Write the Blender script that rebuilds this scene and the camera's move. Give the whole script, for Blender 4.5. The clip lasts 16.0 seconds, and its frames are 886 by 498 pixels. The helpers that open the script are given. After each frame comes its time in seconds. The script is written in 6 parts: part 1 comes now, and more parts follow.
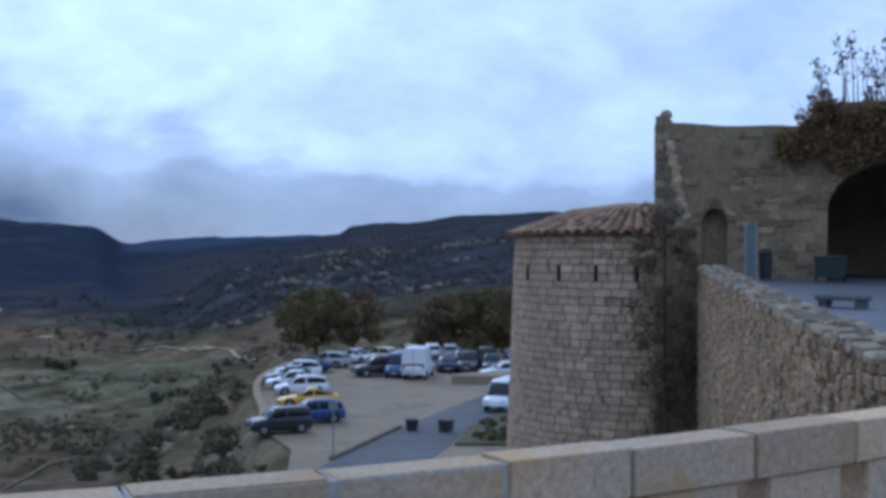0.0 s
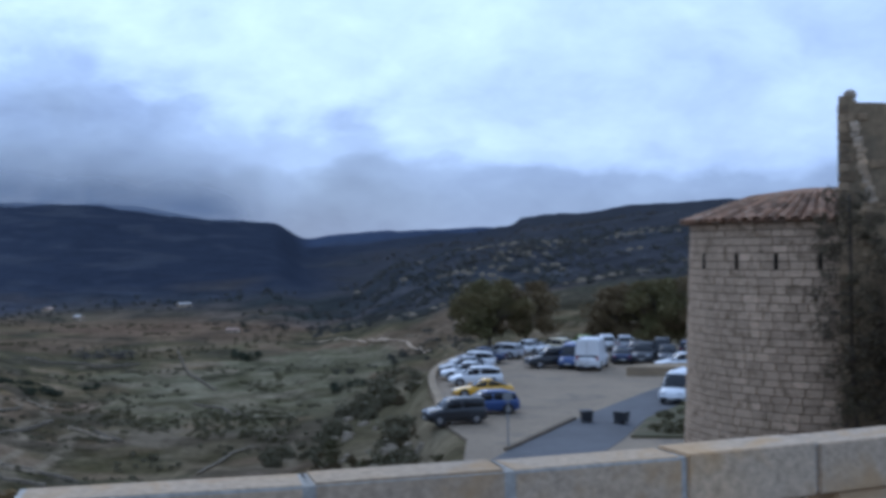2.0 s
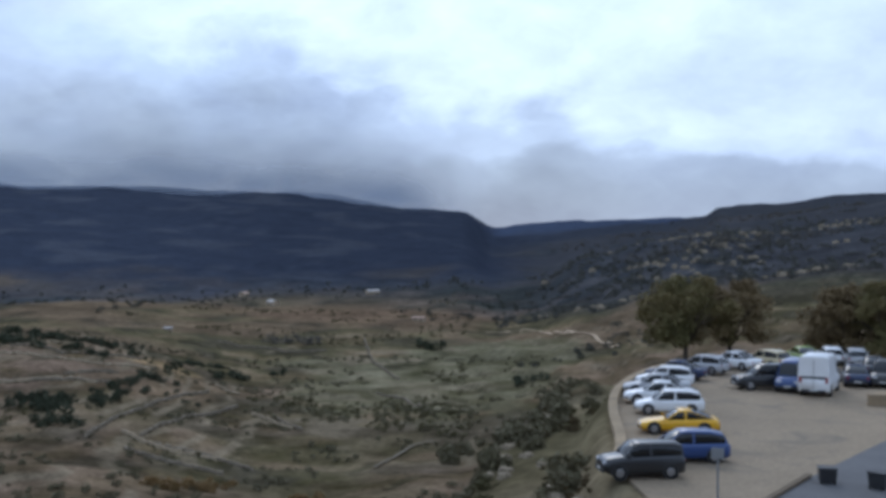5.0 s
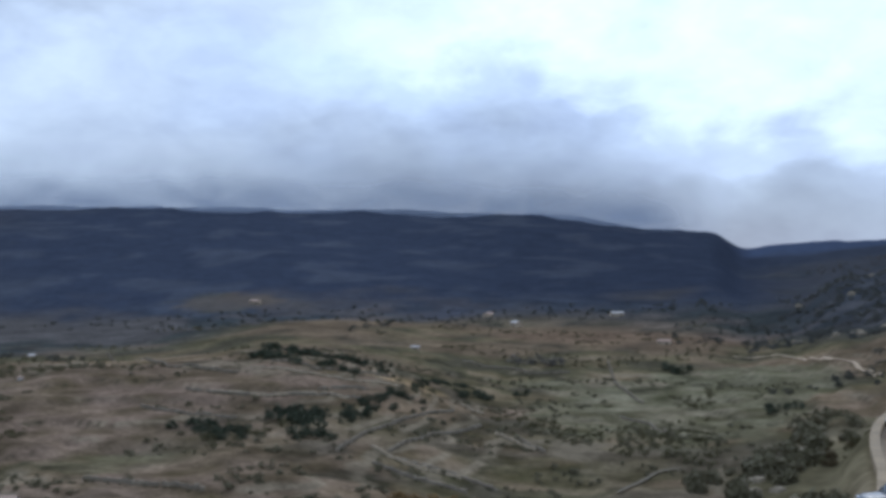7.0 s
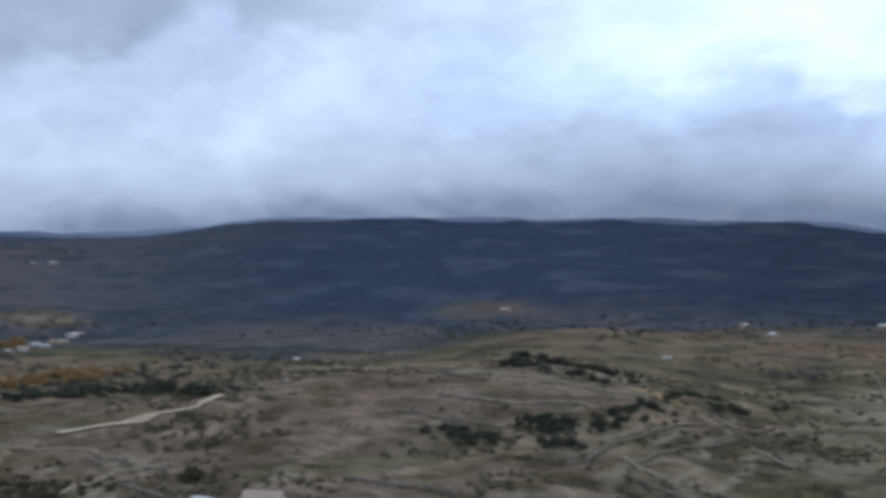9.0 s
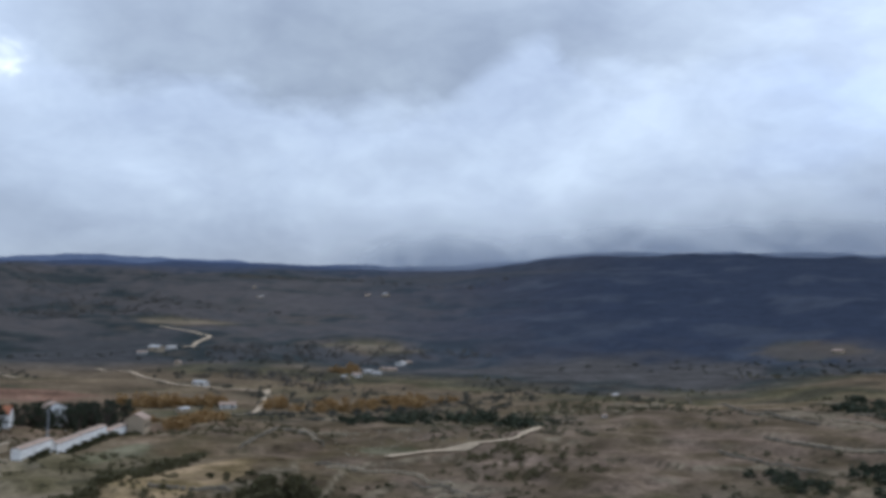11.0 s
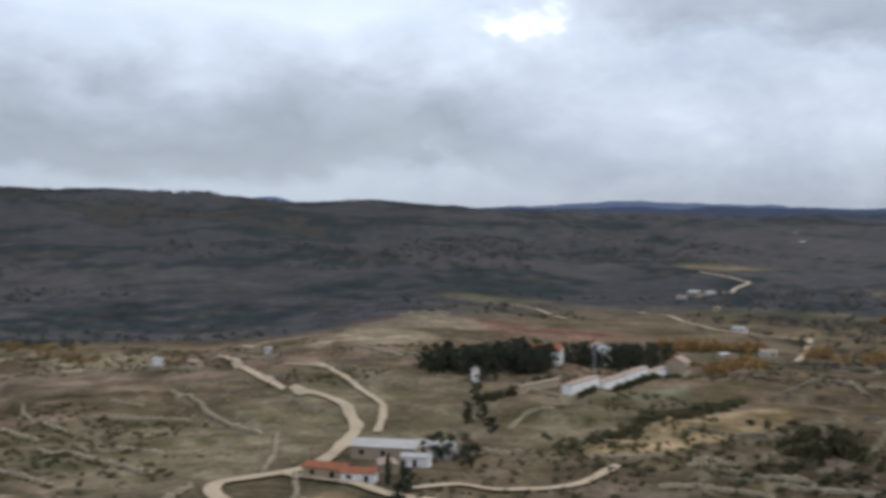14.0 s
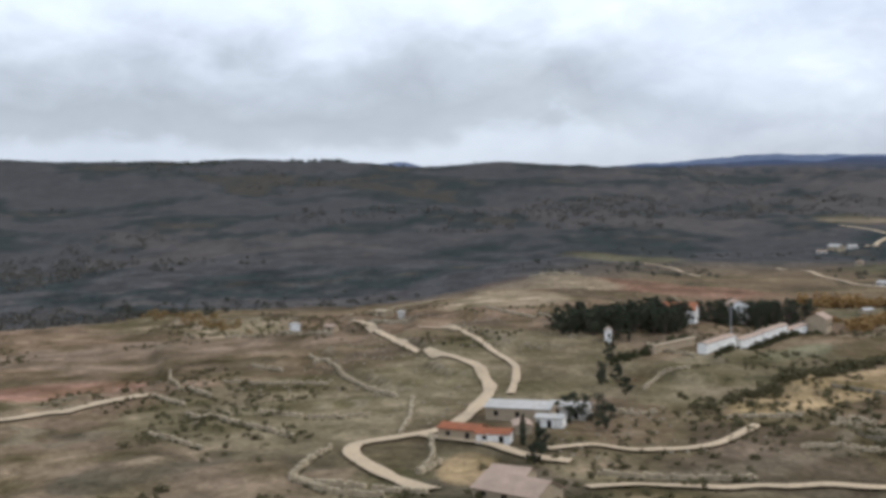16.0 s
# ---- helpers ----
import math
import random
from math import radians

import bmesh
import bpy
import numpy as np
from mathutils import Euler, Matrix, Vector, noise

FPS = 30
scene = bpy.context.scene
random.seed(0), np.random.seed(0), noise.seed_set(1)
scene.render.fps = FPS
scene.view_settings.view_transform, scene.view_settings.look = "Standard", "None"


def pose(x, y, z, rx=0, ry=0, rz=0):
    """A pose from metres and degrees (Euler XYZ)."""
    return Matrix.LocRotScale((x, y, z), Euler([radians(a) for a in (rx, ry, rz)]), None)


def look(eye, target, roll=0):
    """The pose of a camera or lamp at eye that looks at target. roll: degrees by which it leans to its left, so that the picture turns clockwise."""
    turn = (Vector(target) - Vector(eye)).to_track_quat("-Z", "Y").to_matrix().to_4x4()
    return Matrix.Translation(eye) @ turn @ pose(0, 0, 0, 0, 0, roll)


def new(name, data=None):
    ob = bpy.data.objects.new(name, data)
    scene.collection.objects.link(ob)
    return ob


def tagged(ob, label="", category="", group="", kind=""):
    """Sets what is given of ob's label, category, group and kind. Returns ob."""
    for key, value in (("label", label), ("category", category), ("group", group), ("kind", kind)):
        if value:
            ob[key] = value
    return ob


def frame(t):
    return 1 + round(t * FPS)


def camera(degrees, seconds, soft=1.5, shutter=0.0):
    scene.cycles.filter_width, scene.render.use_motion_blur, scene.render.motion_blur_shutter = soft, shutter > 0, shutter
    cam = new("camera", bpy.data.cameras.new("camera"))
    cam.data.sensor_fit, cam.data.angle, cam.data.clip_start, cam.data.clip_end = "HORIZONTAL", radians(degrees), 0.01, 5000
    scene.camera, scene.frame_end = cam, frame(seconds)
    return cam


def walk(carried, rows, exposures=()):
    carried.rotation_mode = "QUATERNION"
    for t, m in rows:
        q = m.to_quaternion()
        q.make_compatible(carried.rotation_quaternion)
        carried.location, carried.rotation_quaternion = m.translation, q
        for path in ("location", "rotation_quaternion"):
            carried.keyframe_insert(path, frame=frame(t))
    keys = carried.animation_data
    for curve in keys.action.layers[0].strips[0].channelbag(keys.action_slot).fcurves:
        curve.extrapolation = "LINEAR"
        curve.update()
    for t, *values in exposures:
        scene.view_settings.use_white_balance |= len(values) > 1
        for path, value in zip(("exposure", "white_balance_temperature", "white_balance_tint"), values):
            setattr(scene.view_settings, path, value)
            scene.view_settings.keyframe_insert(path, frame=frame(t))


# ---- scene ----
# ---- the camera and its way: seconds, x, y, z, heading, pitch, roll ----
WAY = [
    (0.0, 0.00, 0.00, 1.65, -2.60, 0.37, 0.18),
    (0.5, 0.00, 0.00, 1.65, -3.34, 0.19, 0.25),
    (1.0, 0.00, 0.00, 1.65, -5.75, -0.11, 0.99),
    (1.5, 0.00, 0.00, 1.65, -8.11, -0.21, 0.22),
    (2.0, 0.00, 0.00, 1.65, -11.51, -0.04, -0.71),
    (2.5, 0.00, 0.00, 1.65, -15.10, 0.31, -1.86),
    (3.0, 0.00, 0.00, 1.65, -17.30, -0.06, -1.14),
    (3.2, 0.00, 0.00, 1.65, -17.26, -0.23, -1.87),
    (3.6, -0.31, 1.66, 1.65, -18.21, -0.29, -1.46),
    (4.0, -1.05, 5.66, 1.65, -19.16, -0.34, -1.05),
    (4.4, -1.96, 10.57, 1.65, -20.11, -0.40, -0.64),
    (4.8, -2.78, 14.94, 1.65, -21.07, -0.46, -0.23),
    (5.3, -3.24, 17.43, 1.65, -22.25, -0.53, 0.29),
    (5.5, -3.24, 17.43, 1.65, -23.73, -0.16, 0.59),
    (6.0, -3.24, 17.43, 1.65, -26.68, 0.13, 0.78),
    (6.5, -3.24, 17.43, 1.65, -30.67, 0.24, 0.48),
    (7.0, -3.24, 17.43, 1.65, -33.96, 0.60, -0.07),
    (7.5, -3.24, 17.43, 1.65, -36.48, 0.61, 0.07),
    (8.0, -3.24, 17.43, 1.65, -39.02, 0.81, 0.40),
    (8.5, -3.24, 17.43, 1.65, -41.99, 1.05, 0.59),
    (9.0, -3.24, 17.43, 1.65, -46.86, 1.08, -0.02),
    (9.5, -3.24, 17.43, 1.65, -52.57, 2.09, -0.80),
    (9.7, -3.24, 17.43, 1.65, -54.17, 2.61, -0.75),
    (11.8, -3.24, 17.43, 1.65, -69.18, 0.98, 0.08),
    (12.0, -3.24, 17.43, 1.65, -70.68, 0.53, -0.40),
    (12.5, -3.24, 17.43, 1.65, -74.07, 0.02, 0.74),
    (13.0, -3.24, 17.43, 1.65, -79.30, -0.42, -0.56),
    (13.5, -3.24, 17.43, 1.65, -85.33, -0.14, -0.31),
    (14.0, -3.24, 17.43, 1.65, -90.76, -0.47, 0.84),
    (14.5, -3.24, 17.43, 1.65, -94.84, -0.91, -0.40),
    (15.0, -3.24, 17.43, 1.65, -95.38, -1.41, -1.02),
    (15.5, -3.24, 17.43, 1.65, -97.06, -1.94, -1.27),
    (16.0, -3.24, 17.43, 1.65, -97.48, -2.44, -0.87),
]


def bearing(yaw, pitch, roll):
    return Euler((radians(90 + pitch), 0, radians(-yaw))).to_matrix().to_4x4() @ pose(0, 0, 0, 0, 0, roll)


cam = camera(43.8, 16.0, soft=3.8, shutter=0.5)
walk(cam, [(t, Matrix.Translation((x, y, z)) @ bearing(a, p, r)) for t, x, y, z, a, p, r in WAY],
     exposures=[(0, -0.02, 5150, 11), (3.2, -0.03, 5500, 11), (5.3, 0.17, 6000, 10), (8, 0.25, 5950, 10), (10, 0.22, 6000, 10), (12, 0.20, 6600, 10), (14, 0.36, 6950, 11), (16, 0.66, 7150, 11)])

# ---- world and sun: a low overcast ----
SUN_EL, SUN_AZ = radians(36), radians(-25)
world = bpy.data.worlds.new("overcast")
scene.world = world
world.use_nodes = True
wt = world.node_tree
wt.nodes.clear()


def wnode(kind, **kw):
    n = wt.nodes.new(kind)
    for k, v in kw.items():
        n.inputs[k].default_value = v
    return n


def wramp(stops, fac):
    n = wt.nodes.new("ShaderNodeValToRGB")
    while len(n.color_ramp.elements) < len(stops):
        n.color_ramp.elements.new(0.5)
    for e, (p, c) in zip(n.color_ramp.elements, stops):
        e.position, e.color = p, (*c, 1)
    wt.links.new(fac, n.inputs[0])
    return n.outputs[0]


def wmix(mode, fac, a, b):
    n = wt.nodes.new("ShaderNodeMix")
    n.data_type, n.blend_type = "RGBA", mode
    if isinstance(fac, (int, float)):
        n.inputs[0].default_value = fac
    else:
        wt.links.new(fac, n.inputs[0])
    for s, v in ((6, a), (7, b)):
        if isinstance(v, tuple):
            n.inputs[s].default_value = (*v, 1)
        else:
            wt.links.new(v, n.inputs[s])
    return n.outputs[2]


sky = wt.nodes.new("ShaderNodeTexSky")
sky.sky_type, sky.sun_disc = "NISHITA", False
sky.sun_elevation, sky.sun_rotation = SUN_EL, SUN_AZ
wco = wt.nodes.new("ShaderNodeTexCoord")
wmap = wt.nodes.new("ShaderNodeMapping")
wmap.inputs["Scale"].default_value = (1.0, 1.0, 1.9)
wt.links.new(wco.outputs["Generated"], wmap.inputs[0])
wsep = wt.nodes.new("ShaderNodeSeparateXYZ")
wt.links.new(wco.outputs["Generated"], wsep.inputs[0])


def wmath(op, a, b=0.0, c=0.0):
    n = wt.nodes.new("ShaderNodeMath")
    n.operation = op
    for k, v in enumerate((a, b, c)):
        if isinstance(v, (int, float)):
            n.inputs[k].default_value = v
        else:
            wt.links.new(v, n.inputs[k])
    return n.outputs[0]


def cloud_noise(scale, detail, rough, distort):
    n = wnode("ShaderNodeTexNoise", Scale=scale, Detail=detail, Roughness=rough, Distortion=distort)
    wt.links.new(wmap.outputs[0], n.inputs["Vector"])
    return n.outputs["Fac"]


TINT = (0.845, 1.01, 1.28)


def by_height(stops, tint=TINT):
    """Brightness of the cloud by its height over the horizon in degrees."""
    return wramp([(h / 40.0, tuple(v * k for k in tint)) for h, v in stops], wmath("DIVIDE", cloud_el, 40.0))


def by_bearing(stops, tint=(1.0, 1.0, 1.0)):
    """A value that changes with the bearing in degrees, -130 to 30."""
    return wramp([((a + 130.0) / 160.0, tuple(v * k for k in tint)) for a, v in stops], wmath("MULTIPLY_ADD", cloud_az, 1 / 160.0, 130.0 / 160.0))


# the cloud deck: bearing and height, ruffled by two sizes of billow
billow_big = wmath("SUBTRACT", cloud_noise(4.5, 3.0, 0.5, 0.3), 0.5)
billow_small = wmath("SUBTRACT", cloud_noise(15.0, 5.0, 0.55, 0.35), 0.5)
true_el = wmath("MULTIPLY", wmath("ARCSINE", wsep.outputs[2]), 180 / math.pi)
true_az = wmath("MULTIPLY", wmath("ARCTAN2", wsep.outputs[0], wsep.outputs[1]), 180 / math.pi)
low_calm = wramp([(0.02, (0.15, 0.15, 0.15)), (0.12, (1, 1, 1))], wsep.outputs[2])
ruffle = wmath("MULTIPLY_ADD", billow_small, 4.5, wmath("MULTIPLY", billow_big, 8.0))
cloud_el = wmath("MULTIPLY_ADD", ruffle, low_calm, true_el)
cloud_az = wmath("MULTIPLY_ADD", billow_big, 22.0, true_az)
west = by_height([(0, .42), (2.6, .50), (3.1, .50), (3.8, .39), (5, .36), (6.5, .44), (9, .65), (12, .77), (20, .70), (40, .66)])
mid = by_height([(0, .35), (1.5, .38), (3, .45), (5, .51), (7.5, .57), (10, .61), (20, .64), (40, .66)])
bank = by_height([(0, .21), (2, .23), (3.6, .27), (5, .36), (6.5, .47), (8, .58), (11, .74), (20, .70), (40, .68)], (0.80, 1.0, 1.36))
north = by_height([(0, .38), (2.2, .40), (3.6, .47), (4.4, .66), (5.2, .60), (8, .68), (12, .74), (20, .70), (40, .68)], (0.81, 1.0, 1.34))
body = wmix("MIX", by_bearing([(-94, 1), (-82, 0)]), mid, west)
body = wmix("MIX", by_bearing([(-52, 0), (-36, 1)]), body, bank)
body = wmix("MIX", by_bearing([(-26, 0), (-14, 1)]), body, north)
# the upper edge of the low cloud lying over the mountains, and the higher layer seen above it
cloud_az = wmath("MULTIPLY_ADD", billow_small, 3.0, true_az)
edge = by_bearing([(-130, .80), (-97, .75), (-92, .58), (-83, .53), (-76, .50), (-69, .46), (-63, .48), (-58.5, .61), (-56.5, .53), (-52, .57), (-47, .60), (-40, .57), (-35, .47), (-28, .43), (-20, .36), (-14, .27), (-8, .23), (30, .2)])
over = wramp([(0.455, (0, 0, 0)), (0.55, (1, 1, 1))], wmath("MULTIPLY_ADD", wmath("MULTIPLY_ADD", edge, -20.0, cloud_el), 0.05, 0.5))
cloud_az = true_az
upper = by_bearing([(-130, .66), (-97, .76), (-92, .73), (-87, .62), (-80, .43), (-68, .37), (-60, .42), (-50, .50), (-42, .66), (-36, .82), (-22, .84), (-14, .82), (-4, .76), (30, .74)], TINT)
high = wramp([(0.24, (0, 0, 0)), (0.5, (1, 1, 1))], wsep.outputs[2])
upper = wmix("MIX", high, upper, tuple(.68 * k for k in TINT))
clouds = wmix("MIX", over, body, upper)
calm_west = by_bearing([(-96, .35), (-80, 1.0)])
clouds = wmix("MULTIPLY", calm_west, clouds, wramp([(0.33, (0.84, 0.85, 0.88)), (0.50, (1.0, 1.0, 1.0)), (0.68, (1.16, 1.15, 1.12))], cloud_noise(6.0, 5.0, 0.55, 0.4)))
clouds = wmix("MULTIPLY", calm_west, clouds, wramp([(0.3, (0.93, 0.93, 0.95)), (0.7, (1.06, 1.06, 1.05))], cloud_noise(22.0, 5.0, 0.6, 0.4)))
# paler where the hidden sun stands behind the cloud
toward = wt.nodes.new("ShaderNodeVectorMath")
toward.operation = "DOT_PRODUCT"
wt.links.new(wco.outputs["Generated"], toward.inputs[0])
toward.inputs[1].default_value = (math.sin(SUN_AZ) * math.cos(SUN_EL), math.cos(SUN_AZ) * math.cos(SUN_EL), math.sin(SUN_EL))
clouds = wmix("MULTIPLY", 1.0, clouds, wramp([(0.0, (0.95, 0.95, 0.95)), (0.80, (1.0, 1.0, 1.0)), (0.92, (1.10, 1.10, 1.09)), (1.0, (1.5, 1.48, 1.44))], toward.outputs["Value"]))
# a thin place in the deck where the light breaks through
hole_x, hole_y = wmath("MULTIPLY", wmath("ADD", true_az, 86.5), 0.34), wmath("MULTIPLY", wmath("ADD", true_el, -11.2), 0.60)
hole = wmath("SQRT", wmath("MULTIPLY_ADD", hole_x, hole_x, wmath("MULTIPLY", hole_y, hole_y)))
hole = wmath("MULTIPLY_ADD", cloud_noise(19.0, 4.0, 0.55, 0.5), 2.2, wmath("ADD", hole, -1.1))
clouds = wmix("MIX", wramp([(0.20, (0.95, 0.95, 0.95)), (0.46, (0.5, 0.5, 0.5)), (0.66, (0.12, 0.12, 0.12)), (1.0, (0, 0, 0))], hole), clouds, (1.05, 1.16, 1.28))
thin = wmix("MULTIPLY", 1.0, sky.outputs[0], (0.1, 0.1, 0.1))
bg = wt.nodes.new("ShaderNodeBackground")
wt.links.new(wmix("MIX", 0.94, thin, clouds), bg.inputs[0])
bg.inputs[1].default_value = 1.0
wout = wt.nodes.new("ShaderNodeOutputWorld")
wt.links.new(bg.outputs[0], wout.inputs[0])

sun = new("sun", bpy.data.lights.new("sun", "SUN"))
sun.data.energy, sun.data.angle, sun.data.color = 0.6, radians(25), (1.0, 0.95, 0.88)
sun.matrix_world = look((0, 0, 50), (50 * -math.sin(SUN_AZ) * math.cos(SUN_EL), 50 * -math.cos(SUN_AZ) * math.cos(SUN_EL), 50 - 50 * math.sin(SUN_EL)))

# ---- materials ----


class Mat:
    """A small writer of node materials."""

    def __init__(self, name, rough=0.8, metal=0.0):
        self.m = bpy.data.materials.new(name)
        self.m.use_nodes = True
        self.t = self.m.node_tree
        self.b = self.t.nodes["Principled BSDF"]
        self.b.inputs["Roughness"].default_value = rough
        self.b.inputs["Metallic"].default_value = metal
        self.b.inputs["Specular IOR Level"].default_value = 0.5 if rough < 0.7 else 0.12
        self.geo = self.t.nodes.new("ShaderNodeNewGeometry")
        self.oi = self.t.nodes.new("ShaderNodeObjectInfo")

    def put(self, v, socket):
        if isinstance(v, tuple):
            socket.default_value = (*v, 1) if len(v) == 3 else v
        elif isinstance(v, (int, float)):
            socket.default_value = v
        else:
            self.t.links.new(v, socket)

    def noise(self, scale, detail=4.0, rough=0.55, distort=0.0, stretch=None):
        n = self.t.nodes.new("ShaderNodeTexNoise")
        n.inputs["Scale"].default_value, n.inputs["Detail"].default_value = scale, detail
        n.inputs["Roughness"].default_value, n.inputs["Distortion"].default_value = rough, distort
        src = self.geo.outputs["Position"]
        if stretch:
            k = self.t.nodes.new("ShaderNodeMapping")
            k.inputs["Scale"].default_value = stretch
            self.t.links.new(src, k.inputs[0])
            src = k.outputs[0]
        self.t.links.new(src, n.inputs["Vector"])
        return n.outputs["Fac"]

    def ramp(self, fac, stops):
        n = self.t.nodes.new("ShaderNodeValToRGB")
        while len(n.color_ramp.elements) < len(stops):
            n.color_ramp.elements.new(0.5)
        for e, (p, c) in zip(n.color_ramp.elements, stops):
            e.position, e.color = p, (*c, 1) if isinstance(c, tuple) else (c, c, c, 1)
        self.t.links.new(fac, n.inputs[0])
        return n.outputs[0]

    def mix(self, fac, a, b, mode="MIX"):
        n = self.t.nodes.new("ShaderNodeMix")
        n.data_type, n.blend_type = "RGBA", mode
        self.put(fac, n.inputs[0]), self.put(a, n.inputs[6]), self.put(b, n.inputs[7])
        return n.outputs[2]

    def color(self, v):
        self.put(v, self.b.inputs["Base Color"])
        return self

    def bump(self, height, strength=0.4, distance=0.02):
        n = self.t.nodes.new("ShaderNodeBump")
        n.inputs["Strength"].default_value, n.inputs["Distance"].default_value = strength, distance
        self.t.links.new(height, n.inputs["Height"])
        self.t.links.new(n.outputs[0], self.b.inputs["Normal"])
        return self


def two_tone(name, a, b, big, fine, rough=0.85, strength=0.4, distance=0.02, spread=0.35, per_object=0.0, stain=None):
    """Base colour between a and b by patches, with fine grain and relief; pieces may differ one from another."""
    k = Mat(name, rough)
    c = k.mix(k.ramp(k.noise(big, 5.0), [(0.5 - spread / 2, 0.0), (0.5 + spread / 2, 1.0)]), a, b)
    grain = k.noise(fine, 6.0, 0.65)
    c = k.mix(1.0, c, k.ramp(grain, [(0.25, 0.66), (0.75, 1.3)]), "MULTIPLY")
    if stain:
        c = k.mix(k.ramp(k.noise(big * 2.3, 4.0, 0.6, 0.8), [(0.52, 0.0), (0.68, 0.75)]), c, stain)
    if per_object:
        c = k.mix(1.0, c, k.ramp(k.oi.outputs["Random"], [(0.0, 1 - per_object), (1.0, 1 + per_object)]), "MULTIPLY")
    return k.color(c).bump(grain, strength, distance).m


LIMESTONE = two_tone("limestone_ashlar", (0.63, 0.46, 0.315), (0.51, 0.375, 0.255), 1.2, 14, per_object=0.2, stain=(0.24, 0.17, 0.105))
MORTAR = two_tone("lime_mortar", (0.19, 0.145, 0.10), (0.13, 0.10, 0.07), 2.0, 25)
RUBBLE = two_tone("rubble_stone", (0.38, 0.268, 0.158), (0.24, 0.175, 0.11), 1.6, 18, strength=0.7, per_object=0.4, stain=(0.10, 0.085, 0.065))
COPING = two_tone("pale_coping_stone", (0.60, 0.43, 0.265), (0.49, 0.395, 0.295), 0.9, 30, per_object=0.2, stain=(0.52, 0.33, 0.16))
PALE_JOINT = two_tone("pale_pointing", (0.52, 0.48, 0.42), (0.40, 0.37, 0.32), 3.0, 30)
ROOFTILE = two_tone("clay_roof_tile", (0.33, 0.19, 0.115), (0.24, 0.15, 0.10), 1.5, 20, per_object=0.45, stain=(0.32, 0.25, 0.18))
PLAZA = two_tone("wet_flagstone", (0.16, 0.165, 0.18), (0.11, 0.115, 0.13), 0.6, 12, rough=0.45)
GRAVEL = two_tone("car_park_gravel", (0.32, 0.25, 0.172), (0.25, 0.197, 0.138), 0.12, 6, stain=(0.17, 0.145, 0.115))
ASPHALT = two_tone("grey_asphalt", (0.155, 0.153, 0.155), (0.12, 0.118, 0.118), 0.3, 18)
DIRT = two_tone("pale_dirt_track", (0.53, 0.40, 0.265), (0.42, 0.32, 0.215), 0.08, 2.0)

# ---- helpers for meshes ----


def part(name, bm, material, parent=None, label="", smooth=False):
    me = bpy.data.meshes.new(name)
    bm.to_mesh(me)
    bm.free()
    return held(name, me, material, parent, label, smooth)


def held(name, me, material, parent=None, label="", smooth=False):
    if material and not me.materials:
        me.materials.append(material)
    if smooth:
        me.polygons.foreach_set("use_smooth", [True] * len(me.polygons))
    ob = new(name, me)
    if parent:
        ob.parent = parent
    if label:
        tagged(ob, label)
    return ob


def thing(name, label, category, group="", kind="", at=(0, 0, 0), turn=0.0):
    ob = new(name)
    ob.matrix_basis = pose(*at, 0, 0, turn)
    return tagged(ob, label, category, group, kind)


def raw(name, verts, faces):
    me = bpy.data.meshes.new(name)
    me.from_pydata([tuple(v) for v in verts], [], [tuple(f) for f in faces])
    me.update()
    return me


def box(bm, lo, hi, bevel=0.0):
    vs = [bm.verts.new((x, y, z)) for x in (lo[0], hi[0]) for y in (lo[1], hi[1]) for z in (lo[2], hi[2])]
    fs = [bm.faces.new([vs[i] for i in f]) for f in ((0, 1, 3, 2), (4, 6, 7, 5), (0, 4, 5, 1), (2, 3, 7, 6), (0, 2, 6, 4), (1, 5, 7, 3))]
    if bevel:
        es = list({e for f in fs for e in f.edges})
        bmesh.ops.bevel(bm, geom=es, offset=bevel, segments=1, affect="EDGES")
    return bm


def prism(bm, ring, z0, z1):
    """An upright prism over a ring of (x, y); z1 may be one height or one for each corner."""
    tops = z1 if isinstance(z1, (list, tuple)) else [z1] * len(ring)
    a = [bm.verts.new((x, y, z0)) for x, y in ring]
    b = [bm.verts.new((x, y, z)) for (x, y), z in zip(ring, tops)]
    n = len(ring)
    bm.faces.new(a[::-1]), bm.faces.new(b)
    for i in range(n):
        bm.faces.new((a[i], a[(i + 1) % n], b[(i + 1) % n], b[i]))
    bmesh.ops.recalc_face_normals(bm, faces=bm.faces[:])
    return bm


def bead(x, y, z):
    """Value noise in -1..1 at lattice size 1, for arrays."""
    x, y = np.asarray(x, float) + 17.3 * z, np.asarray(y, float) - 9.1 * z
    i, j = np.floor(x).astype(np.int64), np.floor(y).astype(np.int64)
    u, v = x - i, y - j
    u, v = u * u * (3 - 2 * u), v * v * (3 - 2 * v)

    def h(a, b):
        k = (a * 374761393 + b * 668265263 + int(z) * 974634777) & 0xFFFFFFFF
        k = ((k ^ (k >> 13)) * 1274126177) & 0xFFFFFFFF
        return ((k ^ (k >> 16)) & 0xFFFF) / 32767.5 - 1
    return (h(i, j) * (1 - u) + h(i + 1, j) * u) * (1 - v) + (h(i, j + 1) * (1 - u) + h(i + 1, j + 1) * u) * v


def billow(x, y, size, octaves, seed):
    s, a, out = 1.0 / size, 1.0, 0.0
    for k in range(octaves):
        out = out + a * bead(x * s, y * s, seed + k)
        s, a = s * 2.03, a * 0.5
    return out


